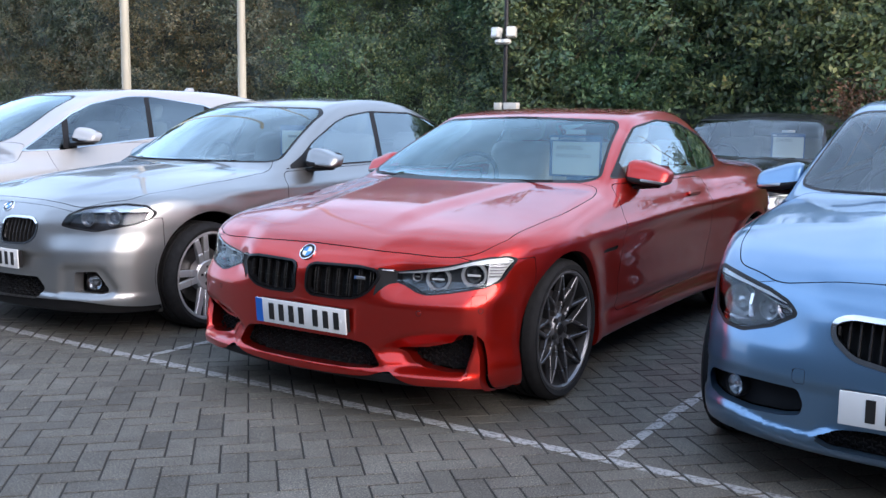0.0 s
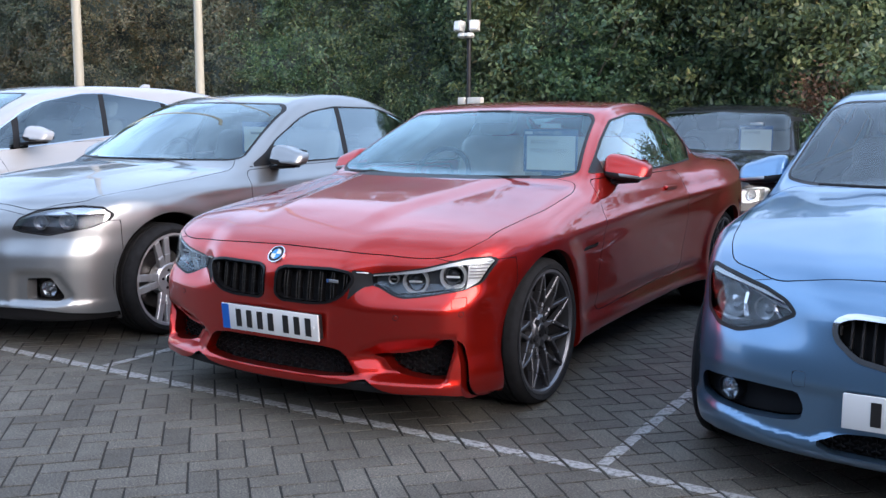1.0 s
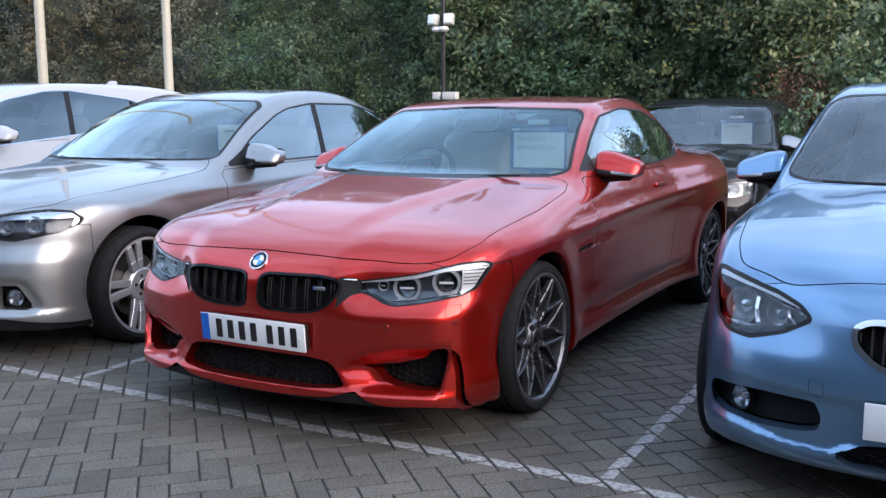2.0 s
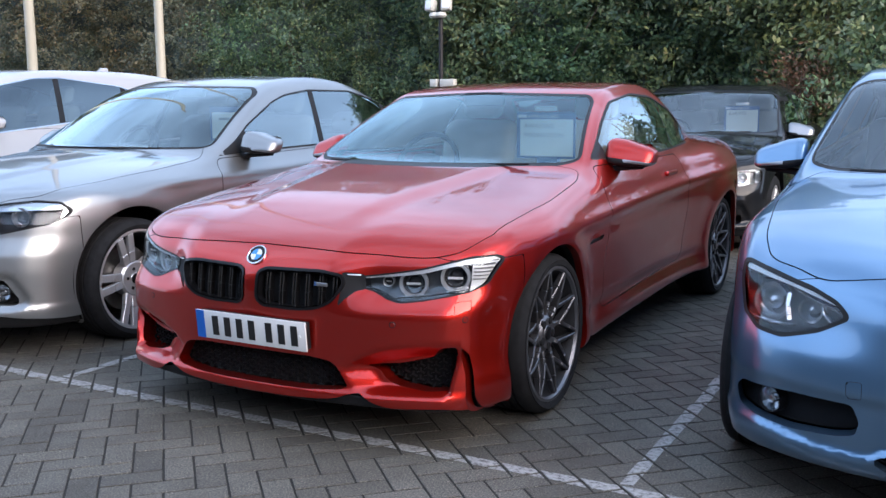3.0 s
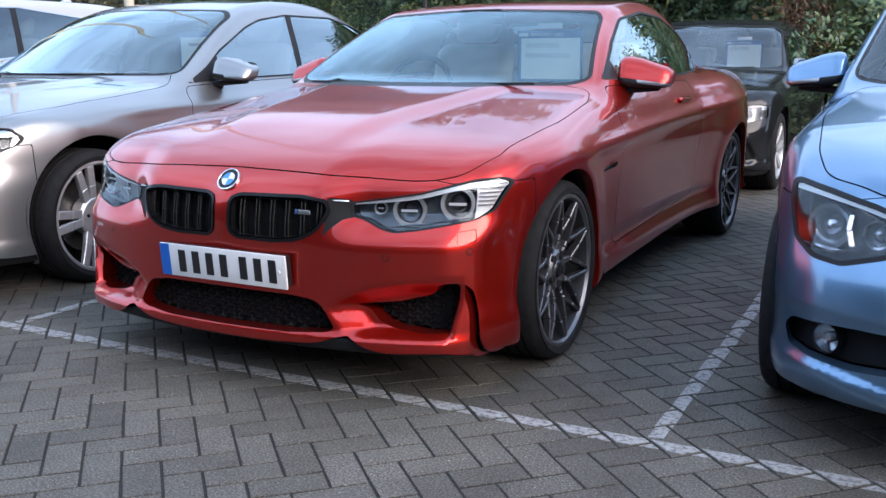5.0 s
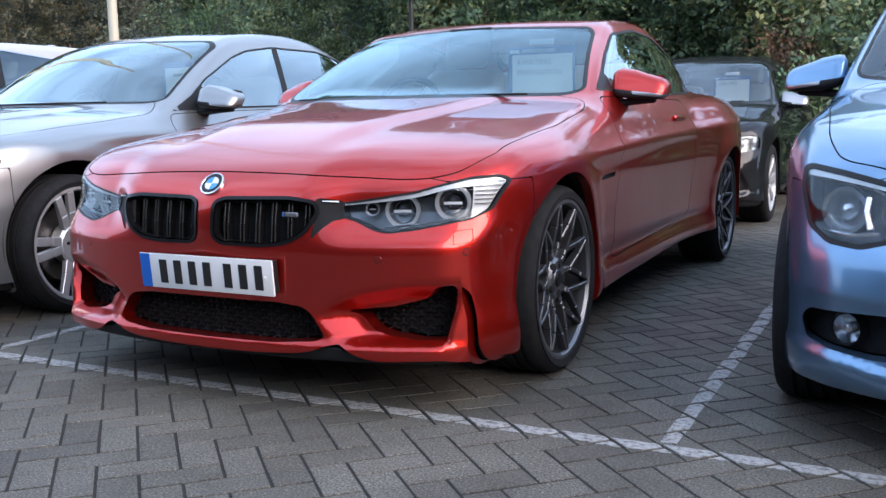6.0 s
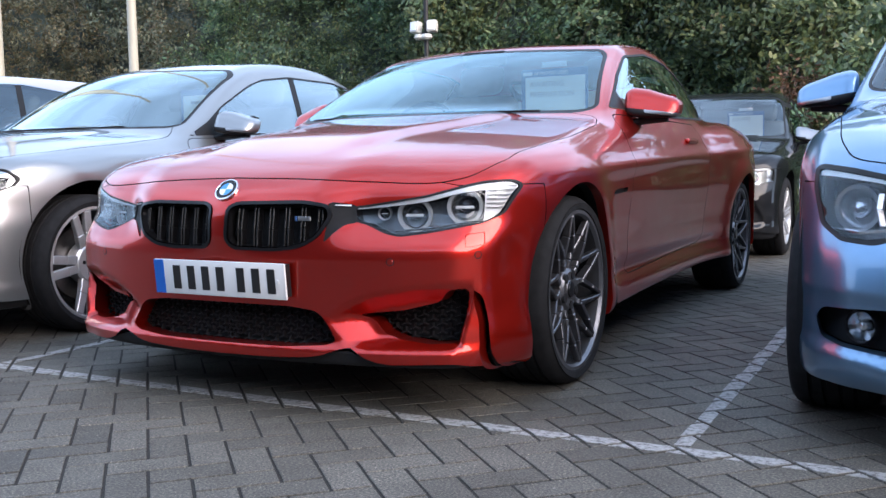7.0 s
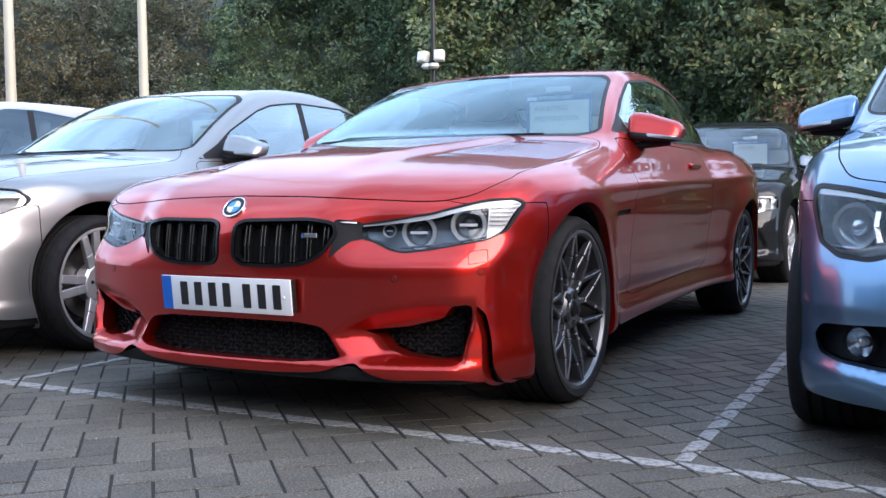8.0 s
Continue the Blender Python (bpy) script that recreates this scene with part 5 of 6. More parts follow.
BLACK.update(
    height=1.435, lamp_back=0.75, lamp_outer=0.80, brow=curve((0.4, 0.66), (0.6, 0.69), (0.9, 0.69)), bright_brow=True,
    windscreen=[(-0.1, 0.965), (0.70, 0.965), (0.77, 0.985), (0.665, 1.305), (0.6, 1.345), (-0.1, 1.36)],
    rear_window=[(-0.1, 1.08), (0.56, 1.08), (0.48, 1.32), (-0.1, 1.34)],
    side_window=[(1.66, 0.965), (2.0, 1.17), (2.35, 1.305), (2.65, 1.345), (3.05, 1.34), (3.5, 1.25), (3.8, 1.12), (3.65, 1.02), (2.5, 0.995)],
    pillars=[2.65, 3.4], pillar_width=0.07, glass=[TINTED], sail=1.76,
    headlight=[(0.42, 0.60), (0.44, 0.66), (0.6, 0.69), (0.78, 0.71), (0.84, 0.69), (0.84, 0.60), (0.70, 0.565), (0.5, 0.57)],
    rings=[(0.58, 0.622, 0.045), (0.70, 0.632, 0.045)], housing_mat=LAMP_GREY, screen=DARK_SCREEN,
    kidney=[(0.035, 0.645), (0.1, 0.66), (0.28, 0.66), (0.37, 0.63), (0.34, 0.55), (0.26, 0.515), (0.07, 0.51), (0.035, 0.545)],
    intakes=[([(-0.9, 0.36), (0.34, 0.36), (0.40, 0.30), (0.34, 0.235), (-0.9, 0.215)], False, 0.05), ([(0.55, 0.33), (0.72, 0.34), (0.72, 0.27), (0.55, 0.25)], False, 0.05)],
    bonnet=[(-0.9, 0.165), (0.35, 0.175), (0.55, 0.21), (0.74, 0.38), (0.80, 0.66), (0.81, 1.05), (0.78, 1.42), (0.72, 1.52), (0.4, 1.37), (-0.9, 1.29)],
    doors=[[(1.50, 0.95), (1.46, 0.6), (1.45, 0.32), (2.62, 0.32), (2.65, 0.96)], [(2.67, 0.97), (2.65, 0.32), (3.25, 0.33), (3.55, 0.7), (3.7, 1.0)]],
    wheel_style=FINE, track=(0.76, 0.765), mirror=(0.925, 1.74, 0.985), plate=None, badge=(0.1, 0.725, -0.8),
    handles=[(2.48, 0.84)], cowl=(1.30, 0.975), seat_y=2.5, wiper_y=1.26, wiper_z=0.97, fog=[(0.645, 0.30, 0.035)],
)
WHITE.update({k: v for k, v in SILVER.items() if k not in WHITE})
WHITE.update(
    height=1.57, lamp_back=0.8, brow=curve((0.4, 0.76), (0.9, 0.80)),
    windscreen=[(-0.1, 1.05), (0.50, 1.05), (0.565, 1.09), (0.55, 1.25), (0.465, 1.46), (0.40, 1.485), (-0.1, 1.49)],
    rear_window=[(-0.1, 1.2), (0.58, 1.2), (0.5, 1.42), (-0.1, 1.44)],
    side_window=[(1.10, 0.985), (1.39, 1.155), (1.67, 1.315), (1.91, 1.41), (2.34, 1.488), (2.62, 1.497), (3.27, 1.43), (3.75, 1.29), (3.5, 1.17), (2.57, 1.095), (1.48, 0.997)],
    pillars=[1.52, 2.45, 3.20], pillar_width=0.06, glass=[TINTED], sail=None, bright_line=True,
    headlight=[(0.46, 0.70), (0.48, 0.76), (0.58, 0.79), (0.76, 0.82), (0.86, 0.78), (0.84, 0.72), (0.70, 0.68), (0.48, 0.68)], rings=[(0.6, 0.73, 0.045), (0.72, 0.74, 0.045)],
    bonnet=[(-0.9, 0.175), (0.35, 0.185), (0.55, 0.225), (0.74, 0.40), (0.80, 0.7), (0.815, 1.0), (0.80, 1.08), (0.74, 1.18), (0.4, 1.04), (-0.9, 0.98)],
    doors=[[(1.32, 1.04), (1.40, 0.6), (1.40, 0.36), (2.40, 0.36), (2.45, 1.06)], [(2.47, 1.06), (2.42, 0.36), (3.55, 0.37), (3.85, 0.75), (4.1, 1.12)]],
    fin=(3.64, 1.57), mirror=(0.98, 1.62, 1.12), plate=None, badge=None, fog=[], handles=[(2.78, 0.98), (3.7, 1.0)], cowl=(1.02, 1.07), seat_y=2.6, wiper_y=0.95, wiper_z=1.06,
    wheel_style=FINE,
)
for car_shape in (RED, SILVER, BLUE, BLACK, WHITE):
    if car_shape.get("mirror_mat", 0) is None:
        del car_shape["mirror_mat"]
BLACK["mirror_mat"] = SATIN
for wheel_kind in (STAR, TWIN, FINE):
    wheel_kind["meshes"] = make_wheel(wheel_kind)
for car_shape in (RED, SILVER, BLUE, BLACK, WHITE):
    car_shape["wheel_meshes"] = car_shape["wheel_style"]["meshes"]

red_car = make_car("car", RED, pose(0, 0, 0), "metallic orange-red two-door coupe parked on block paving", RED_PAINT, 0.8)
silver_car = make_car("car", SILVER, pose(-2.475, 0.1, 0), "silver four-door saloon parked beside the red coupe", SILVER_PAINT, 1.25)
blue_car = make_car("car", BLUE, pose(2.47, 0.11, 0), "light blue metallic hatchback parked on block paving", BLUE_PAINT, 1.05)
black_car = make_car("car", BLACK, pose(0.0, 5.03, 0), "black saloon with a price card behind its windscreen", BLACK_PAINT, 1.6)
white_car = make_car("car", WHITE, pose(-5.45, 0.6, 0), "white five-door car with a bright window line", WHITE_PAINT, 1.7)


# ---------------------------------------------------------------- cards behind the windscreens
def sign_text(parent, words, x, y, z, size, mat, name="lettering"):
    cu = bpy.data.curves.new(name, "FONT")
    cu.body, cu.size, cu.extrude = words, size, 0.0004
    cu.align_x = "LEFT"
    tmp = bpy.data.objects.new("tmp", cu)
    scene.collection.objects.link(tmp)
    me = bpy.data.meshes.new_from_object(tmp.evaluated_get(bpy.context.evaluated_depsgraph_get()))
    bpy.data.objects.remove(tmp)
    me.materials.append(mat)
    ob = new(name, me)
    ob.parent = parent
    ob.matrix_local = pose(x, y, z, 90, 0, 0)
    return ob


def window_card(at, w, h, label, lines, header=True):
    """A printed card in a dark blue holder, upright on the dashboard."""
    card = holder("window_card", at)
    tagged(card, label, "card", "price cards")
    part("sheet", box(0, w, -0.001, 0.001, 0, h, 0.0005, 1), PAPER, card)
    part("backing", box(-0.022, w + 0.012, 0.003, 0.007, -0.012, h + 0.036, 0.001, 1), HEADER_BLUE, card)
    if header:
        part("header_bar", box(-0.012, 0.035, -0.0005, 0.0025, h + 0.008, h + 0.024, 0.0004, 1), PLATE_WHITE, card)
        sign_text(card, "APPROVED USED", 0.045, -0.001, h + 0.009, 0.022, PLATE_WHITE)
    if header:
        part("tag", box(w * 0.28, w * 0.70, -0.001, 0.002, h + 0.042, h + 0.068, 0.001, 1), PLATE_WHITE, card)
    for k, (words, size) in enumerate(lines):
        if words:
            sign_text(card, words, w * 0.08, -0.0022, h * 0.76 - k * h * 0.25, size, PENCIL)
        else:
            part("writing_bar", box(w * 0.3, w * 0.75, -0.0022, -0.0008, h * 0.70 - k * h * 0.25, h * 0.80 - k * h * 0.25), PENCIL, card)
    part("foot", box(w * 0.3, w * 0.7, 0.007, 0.05, -0.06, -0.01, 0.003, 1), HEADER_BLUE, card)
    return card


PENCIL = plain("card_writing", (0.40, 0.41, 0.39), 0.6, 0, 0.1)
window_card(pose(0.235, 1.93, 0.975), 0.295, 0.19, "cream card with faint writing propped behind the windscreen", [("AWAITING", 0.034), ("PREPARATION", 0.034)])
window_card(pose(0.235, 6.76, 0.97), 0.295, 0.205, "cream price card with a written price behind the windscreen", [("£34,990", 0.05)])
window_card(pose(-2.07, 2.12, 1.03), 0.21, 0.17, "cream price card propped behind the windscreen", [("", 0.05)], False)

# ---------------------------------------------------------------- paving
def paver_material(name, per_object):
    """Grey concrete block, each a little lighter or darker than the next, with fine bright grit."""
    m, n, l, b = material(name)
    if per_object:
        rnd = n.new("ShaderNodeObjectInfo").outputs["Random"]
    else:
        rnd = n.new("ShaderNodeNewGeometry").outputs["Random Per Island"]
    tc = n.new("ShaderNodeNewGeometry").outputs["Position"]

    def tex(scale, detail):
        t = n.new("ShaderNodeTexNoise")
        t.inputs["Scale"].default_value, t.inputs["Detail"].default_value, t.inputs["Roughness"].default_value = scale, detail, 0.65
        l.new(tc, t.inputs["Vector"])
        return t.outputs["Fac"]
    base = ramp(n, l, rnd, ((0.0, (0.073, 0.067, 0.055)), (0.5, (0.092, 0.085, 0.070)), (1.0, (0.112, 0.104, 0.087))))
    grit = ramp(n, l, tex(150, 4), ((0.34, (0.36, 0.36, 0.37)), (0.52, (1, 1, 1)), (0.66, (2.1, 2.04, 1.95))))
    stain = ramp(n, l, tex(1.7, 5), ((0.35, (0.72, 0.71, 0.70)), (0.65, (1.15, 1.15, 1.15))))
    fleck = ramp(n, l, tex(95, 1), ((0.72, (1, 1, 1)), (0.75, (2.8, 2.8, 2.8))))
    last = base
    for other in (grit, stain, fleck):
        k = n.new("ShaderNodeMixRGB")
        k.blend_type, k.inputs[0].default_value = "MULTIPLY", 1.0
        l.new(last, k.inputs[1])
        l.new(other, k.inputs[2])
        last = k.outputs[0]
    l.new(last, b.inputs["Base Color"])
    l.new(ramp(n, l, tex(5, 4), ((0.3, (0.62,) * 3), (0.7, (0.88,) * 3))), b.inputs["Roughness"])
    bump(n, l, b, tex(220, 4), 0.55, 0.002)
    return m


PAVER = paver_material("paving_block", True)
PAVER_FAR = paver_material("paving_block_field", False)
SAND = plain("joint_sand", (0.016, 0.0145, 0.012), 0.95, 0, 0.35, 60, 0.4)
WORN_WHITE, wn2, wl2, wb2 = material("worn_line_paint")
wl2.new(ramp(wn2, wl2, noise_of(wn2, wl2, 55, 6, 0.7), ((0.38, (0.10, 0.097, 0.092)), (0.48, (0.27, 0.265, 0.255)), (0.72, (0.42, 0.42, 0.40)))), wb2.inputs["Base Color"])
wb2.inputs["Roughness"].default_value = 0.7

UNIT, OFF_U, OFF_V = 0.103, -0.3816, -0.0132
DIR_U, DIR_V = np.array((1, -1)) / math.sqrt(2), np.array((1, 1)) / math.sqrt(2)


def grid_point(u, v):
    p = (OFF_U + UNIT * u) * DIR_U + (OFF_V + UNIT * v) * DIR_V
    return float(p[0]), float(p[1])


def paver_list(x0, x1, y0, y1):
    """The blocks of the herringbone in a stretch of the plan: lower corner, and the size in units."""
    c = []
    us, vs = zip(*[(np.dot(DIR_U, (x, y)), np.dot(DIR_V, (x, y))) for x in (x0, x1) for y in (y0, y1)])
    i0, i1 = int((min(us) - OFF_U) / UNIT) - 3, int((max(us) - OFF_U) / UNIT) + 3
    j0, j1 = int((min(vs) - OFF_V) / UNIT) - 3, int((max(vs) - OFF_V) / UNIT) + 3
    for j in range(j0, j1):
        for i in range(i0, i1):
            d = (i - j) % 4
            if d in (0, 3):
                a, b = (2, 1) if d == 0 else (1, 2)
                x, y = grid_point(i + a / 2, j + b / 2)
                if x0 <= x < x1 and y0 <= y < y1:
                    c.append((i, j, a, b, x, y))
    return c


def block_shape(length, width):
    """A block with worn, rounded upper edges: corners as (x, y, z) and faces."""
    j, ch = 0.0040, 0.0012
    hl, hw = length / 2 - j, width / 2 - j
    V = []
    for k, z in ((0.0, -0.03), (0.0, -0.006), (ch * 0.3, -0.0007), (ch, 0.0)):
        V += [(-hl + k, -hw + k, z), (hl - k, -hw + k, z), (hl - k, hw - k, z), (-hl + k, hw - k, z)]
    F = []
    for a in (0, 4, 8):
        for i in range(4):
            F.append((a + i, a + (i + 1) % 4, a + 4 + (i + 1) % 4, a + 4 + i))
    F.append((12, 13, 14, 15))
    return V, F


ground = box(-400, 400, -400, 400, -0.3, -0.0026)
tagged(part("ground", ground, SAND), "sandy joints and bedding under grey block paving", "ground", kind="structure")
pavement = holder("pavement")
tagged(pavement, "grey concrete block paving laid in herringbone", "paving", kind="structure")
BV, BF = block_shape(2 * UNIT, UNIT)
block_mesh = bpy.data.meshes.new("paving_block")
block_mesh.from_pydata(BV, [], BF)
block_mesh.materials.append(PAVER)
block_rng = random.Random(4)
NEAR = (-0.75, 1.95, -0.98, 0.98)
field_V, field_F = [], []
BVa = np.array(BV)
for i, j, a, b, x, y in paver_list(-9.0, 8.5, -7.0, 10.2):
    turn = math.atan2(DIR_U[1], DIR_U[0]) + (0 if a == 2 else math.pi / 2)
    tilt = (max(-0.008, min(0.008, block_rng.gauss(0, 0.003))), max(-0.008, min(0.008, block_rng.gauss(0, 0.003))), turn + block_rng.gauss(0, 0.006))
    up = max(-0.0007, min(0.0009, block_rng.gauss(0, 0.0005)))
    if NEAR[0] <= x < NEAR[1] and NEAR[2] <= y < NEAR[3]:
        ob = new("paving_block", block_mesh)
        ob.parent = pavement
        ob.location, ob.rotation_euler = (x, y, up), tilt
    else:
        R = np.array(Euler(tilt).to_matrix())
        base = len(field_V) * len(BV)
        field_V.append(BVa @ R.T + np.array((x, y, up)))
        field_F.append(np.array(BF) + base)
fm = bpy.data.meshes.new("paving_field")
fm.from_pydata(np.concatenate(field_V).tolist(), [], np.concatenate(field_F).tolist())
fm.materials.append(PAVER_FAR)
far_blocks = new("paving_field", fm)
far_blocks.parent = pavement
tagged(far_blocks, kind="stuff")


def clip(poly, p, n):
    """Keeps the part of a flat polygon on the side of p that n points to."""
    out = []
    for a, b in zip(poly, poly[1:] + poly[:1]):
        da, db = np.dot(np.subtract(a, p), n), np.dot(np.subtract(b, p), n)
        if da >= 0:
            out.append(a)
        if (da >= 0) != (db >= 0):
            out.append(tuple(np.add(a, np.subtract(b, a) * (da / (da - db)))))
    return out


def painted_line(a, b, width, label):
    """A line of paint that lies on the blocks and is broken at every joint."""
    a, b = np.array(a), np.array(b)
    d = (b - a) / np.linalg.norm(b - a)
    s = np.array((-d[1], d[0]))
    rng = random.Random(9)
    bm = bmesh.new()
    lo, hi = np.minimum(a, b) - 0.3, np.maximum(a, b) + 0.3
    for i, j, u, v, x, y in paver_list(lo[0], hi[0], lo[1], hi[1]):
        e = 0.07
        poly = [grid_point(i + e, j + e), grid_point(i + u - e, j + e), grid_point(i + u - e, j + v - e), grid_point(i + e, j + v - e)]
        w0, w1 = width / 2 + rng.uniform(-0.006, 0.004), width / 2 + rng.uniform(-0.006, 0.004)
        for p, n in ((a, d), (b, -d), (a - s * w0, s), (a + s * w1, -s)):
            poly = clip(poly, p, n)
            if len(poly) < 3:
                break
        if len(poly) >= 3:
            low = [bm.verts.new((px, py, 0.0006)) for px, py in poly]
            top = [bm.verts.new((px, py, 0.0026)) for px, py in poly]
            try:
                bm.faces.new(top)
                for k in range(len(poly)):
                    bm.faces.new((low[k], low[(k + 1) % len(poly)], top[(k + 1) % len(poly)], top[k]))
            except ValueError:
                pass
    bmesh.ops.recalc_face_normals(bm, faces=bm.faces)
    tagged(part("bay_line", bm, WORN_WHITE), label, "road marking", "bay lines", "structure")


painted_line((-6.5, 0.19), (4.5, 0.17), 0.060, "worn white line across the fronts of the bays")
painted_line((1.395, 0.225), (1.385, 5.0), 0.052, "worn white line between two parking bays")
painted_line((-1.29, 0.225), (-1.30, 5.0), 0.052, "worn white line between two parking bays")
painted_line((-3.98, 0.225), (-3.99, 5.0), 0.052, "worn white line between two parking bays")


# ---------------------------------------------------------------- hedge
def leaf_material(name, tones):
    m, n, l, b = material(name)
    geo = n.new("ShaderNodeNewGeometry")
    tone = ramp(n, l, geo.outputs["Random Per Island"], tones)
    patch = n.new("ShaderNodeTexNoise")
    patch.inputs["Scale"].default_value, patch.inputs["Detail"].default_value = 0.55, 3
    l.new(geo.outputs["Position"], patch.inputs["Vector"])
    age = ramp(n, l, patch.outputs["Fac"], ((0.36, (1.2, 1.0, 0.85)), (0.50, (1, 1, 1)), (0.62, (0.82, 1.0, 1.0))))
    k = n.new("ShaderNodeMixRGB")
    k.blend_type, k.inputs[0].default_value = "MULTIPLY", 1.0
    l.new(tone, k.inputs[1])
    l.new(age, k.inputs[2])
    l.new(k.outputs[0], b.inputs["Base Color"])
    b.inputs["Roughness"].default_value = 0.42
    b.inputs["Specular IOR Level"].default_value = 0.5
    glow, mix = n.new("ShaderNodeBsdfTranslucent"), n.new("ShaderNodeMixShader")
    l.new(k.outputs[0], glow.inputs[0])
    mix.inputs[0].default_value = 0.35
    l.new(b.outputs[0], mix.inputs[1])
    l.new(glow.outputs[0], mix.inputs[2])
    l.new(mix.outputs[0], n["Material Output"].inputs[0])
    return m


LEAF = leaf_material("hedge_leaf", ((0.0, (0.070, 0.112, 0.070)), (0.35, (0.098, 0.152, 0.082)), (0.7, (0.150, 0.222, 0.098)), (0.95, (0.26, 0.30, 0.125)), (1.0, (0.25, 0.21, 0.115))))
OLIVE_LEAF = leaf_material("olive_hedge_leaf", ((0.0, (0.075, 0.090, 0.060)), (0.35, (0.112, 0.124, 0.076)), (0.7, (0.155, 0.165, 0.097)), (0.92, (0.19, 0.17, 0.10)), (1.0, (0.22, 0.16, 0.095))))
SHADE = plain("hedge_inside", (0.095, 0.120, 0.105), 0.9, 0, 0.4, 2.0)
TWIG = plain("hedge_twig", (0.10, 0.085, 0.06), 0.85, 0, 0.3, 12)
HEDGE_Y = 10.6


def hedge_face(x, z):
    """How far the hedge bulges towards the car park."""
    return 0.55 * math.sin(0.9 * x + 0.6 * z) * math.sin(0.37 * x + 1.1) + 0.45 * noise.noise((x * 0.55, z * 0.7, 3.1)) + 0.22 * noise.noise((x * 1.7, z * 1.9, 7.7))


def hedge_top(x, height):
    """The top edge, set much lower past x = 1.5, out of view, so side windows reflect sky."""
    return height * (1 - 0.46 * float(step(1.5, 2.3, x))) + 0.5 * noise.noise((x * 0.6, 1.0, 5.0)) - 2.0 * math.exp(-((x + 1.26) / 0.4) ** 2) - 1.2 * math.exp(-((x + 10.1) / 0.35) ** 2) + 0.9 * float(step(1.5, 2.3, x)) * noise.noise((x * 2.3, 4.0, 1.0))


def make_hedge(x0, x1, height, count, seed, label, leaf):
    rng = np.random.default_rng(seed)
    hedge = holder("hedge", pose(0, 0, 0))
    tagged(hedge, label, "hedge", kind="stuff")
    # a sheet behind the leaves, standing in for the shade inside the hedge
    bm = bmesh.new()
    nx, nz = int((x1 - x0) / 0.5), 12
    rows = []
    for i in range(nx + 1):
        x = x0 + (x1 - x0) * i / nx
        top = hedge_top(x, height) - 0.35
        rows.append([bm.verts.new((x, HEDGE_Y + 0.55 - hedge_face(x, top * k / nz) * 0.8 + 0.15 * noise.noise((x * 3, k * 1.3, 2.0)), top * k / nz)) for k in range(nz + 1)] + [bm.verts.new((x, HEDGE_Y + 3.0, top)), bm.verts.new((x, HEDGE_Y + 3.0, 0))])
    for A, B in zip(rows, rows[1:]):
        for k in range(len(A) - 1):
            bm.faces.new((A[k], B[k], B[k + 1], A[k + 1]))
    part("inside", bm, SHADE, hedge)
    # sprays of leaves
    n_spray = count // 40
    sx, sz = rng.uniform(x0, x1, n_spray), height * rng.uniform(0.02, 1.05, n_spray) ** 0.9
    face = np.array([hedge_face(a, b) for a, b in zip(sx, sz)])
    top = np.array([hedge_top(a, height) for a in sx]) + rng.exponential(0.16, len(sx))
    keep = sz < top
    sx, sz, face = sx[keep], sz[keep], face[keep]
    sy = HEDGE_Y - face - rng.exponential(0.20, len(sx)) + 0.36
    k = 40
    size = rng.uniform(0.10, 0.34, len(sx))
    ang = rng.normal(0, 1, (len(sx), k, 3))
    ang /= np.linalg.norm(ang, axis=2)[:, :, None]
    C = np.stack([sx, sy, sz], 1)[:, None, :] + ang * (size[:, None, None] * rng.uniform(0.2, 1.0, (len(sx), k, 1))) * np.array((1.2, 0.7, 0.9))
    C = C.reshape(-1, 3)
    N = rng.normal(0, 0.5, C.shape) + np.repeat(rng.normal(0, 0.55, (len(sx), 3)), k, 0) + np.array((0, -0.75, 0.55))
    N /= np.linalg.norm(N, axis=1)[:, None]
    D = rng.normal(0, 1, C.shape)
    D -= N * (D * N).sum(1)[:, None]
    D /= np.linalg.norm(D, axis=1)[:, None]
    S = np.cross(N, D)
    ln = (rng.uniform(0.024, 0.042, len(C)) * np.where(C[:, 0] > -5.0, 1.35, 1.0))[:, None]
    wd = ln * rng.uniform(0.34, 0.55, len(C))[:, None]
    V = np.stack([C - D * ln, C + S * wd - N * ln * 0.12, C + D * ln - N * ln * 0.25, C - S * wd - N * ln * 0.12], 1).reshape(-1, 3)
    b = np.arange(len(C))[:, None] * 4
    T = np.concatenate([b + np.array((0, 1, 2)), b + np.array((0, 2, 3))])
    me = bpy.data.meshes.new("leaves")
    me.vertices.add(len(V))
    me.vertices.foreach_set("co", V.astype(np.float32).ravel())
    T = np.ascontiguousarray(T, np.int32)
    me.loops.add(T.size)
    me.loops.foreach_set("vertex_index", T.ravel())
    me.polygons.add(len(T))
    me.polygons.foreach_set("loop_start", np.arange(0, T.size, 3, dtype=np.int32))
    me.update(calc_edges=True)
    me.materials.append(leaf)
    lv = new("leaves", me)
    lv.parent = hedge
    tagged(lv, kind="stuff")
    # stems and bare twigs that show between the leaves
    stems = []
    for i in range(int((x1 - x0) * 4.0)):
        x, z = rng.uniform(x0, x1), rng.uniform(0.1, height * 0.85)
        y = HEDGE_Y - hedge_face(x, z) + 0.22 + rng.uniform(-0.1, 0.12)
        h = rng.uniform(0.4, 1.5)
        lean = rng.normal(0, 0.35)
        pts = [(x + lean * h * t + rng.normal(0, 0.03), y - 0.1 * t + rng.normal(0, 0.03), z + h * t) for t in (0, 0.35, 0.7, 1.0)]
        stems.append(tube(pts, [0.012, 0.010, 0.007, 0.003], 5))
    tw = merged(*stems)
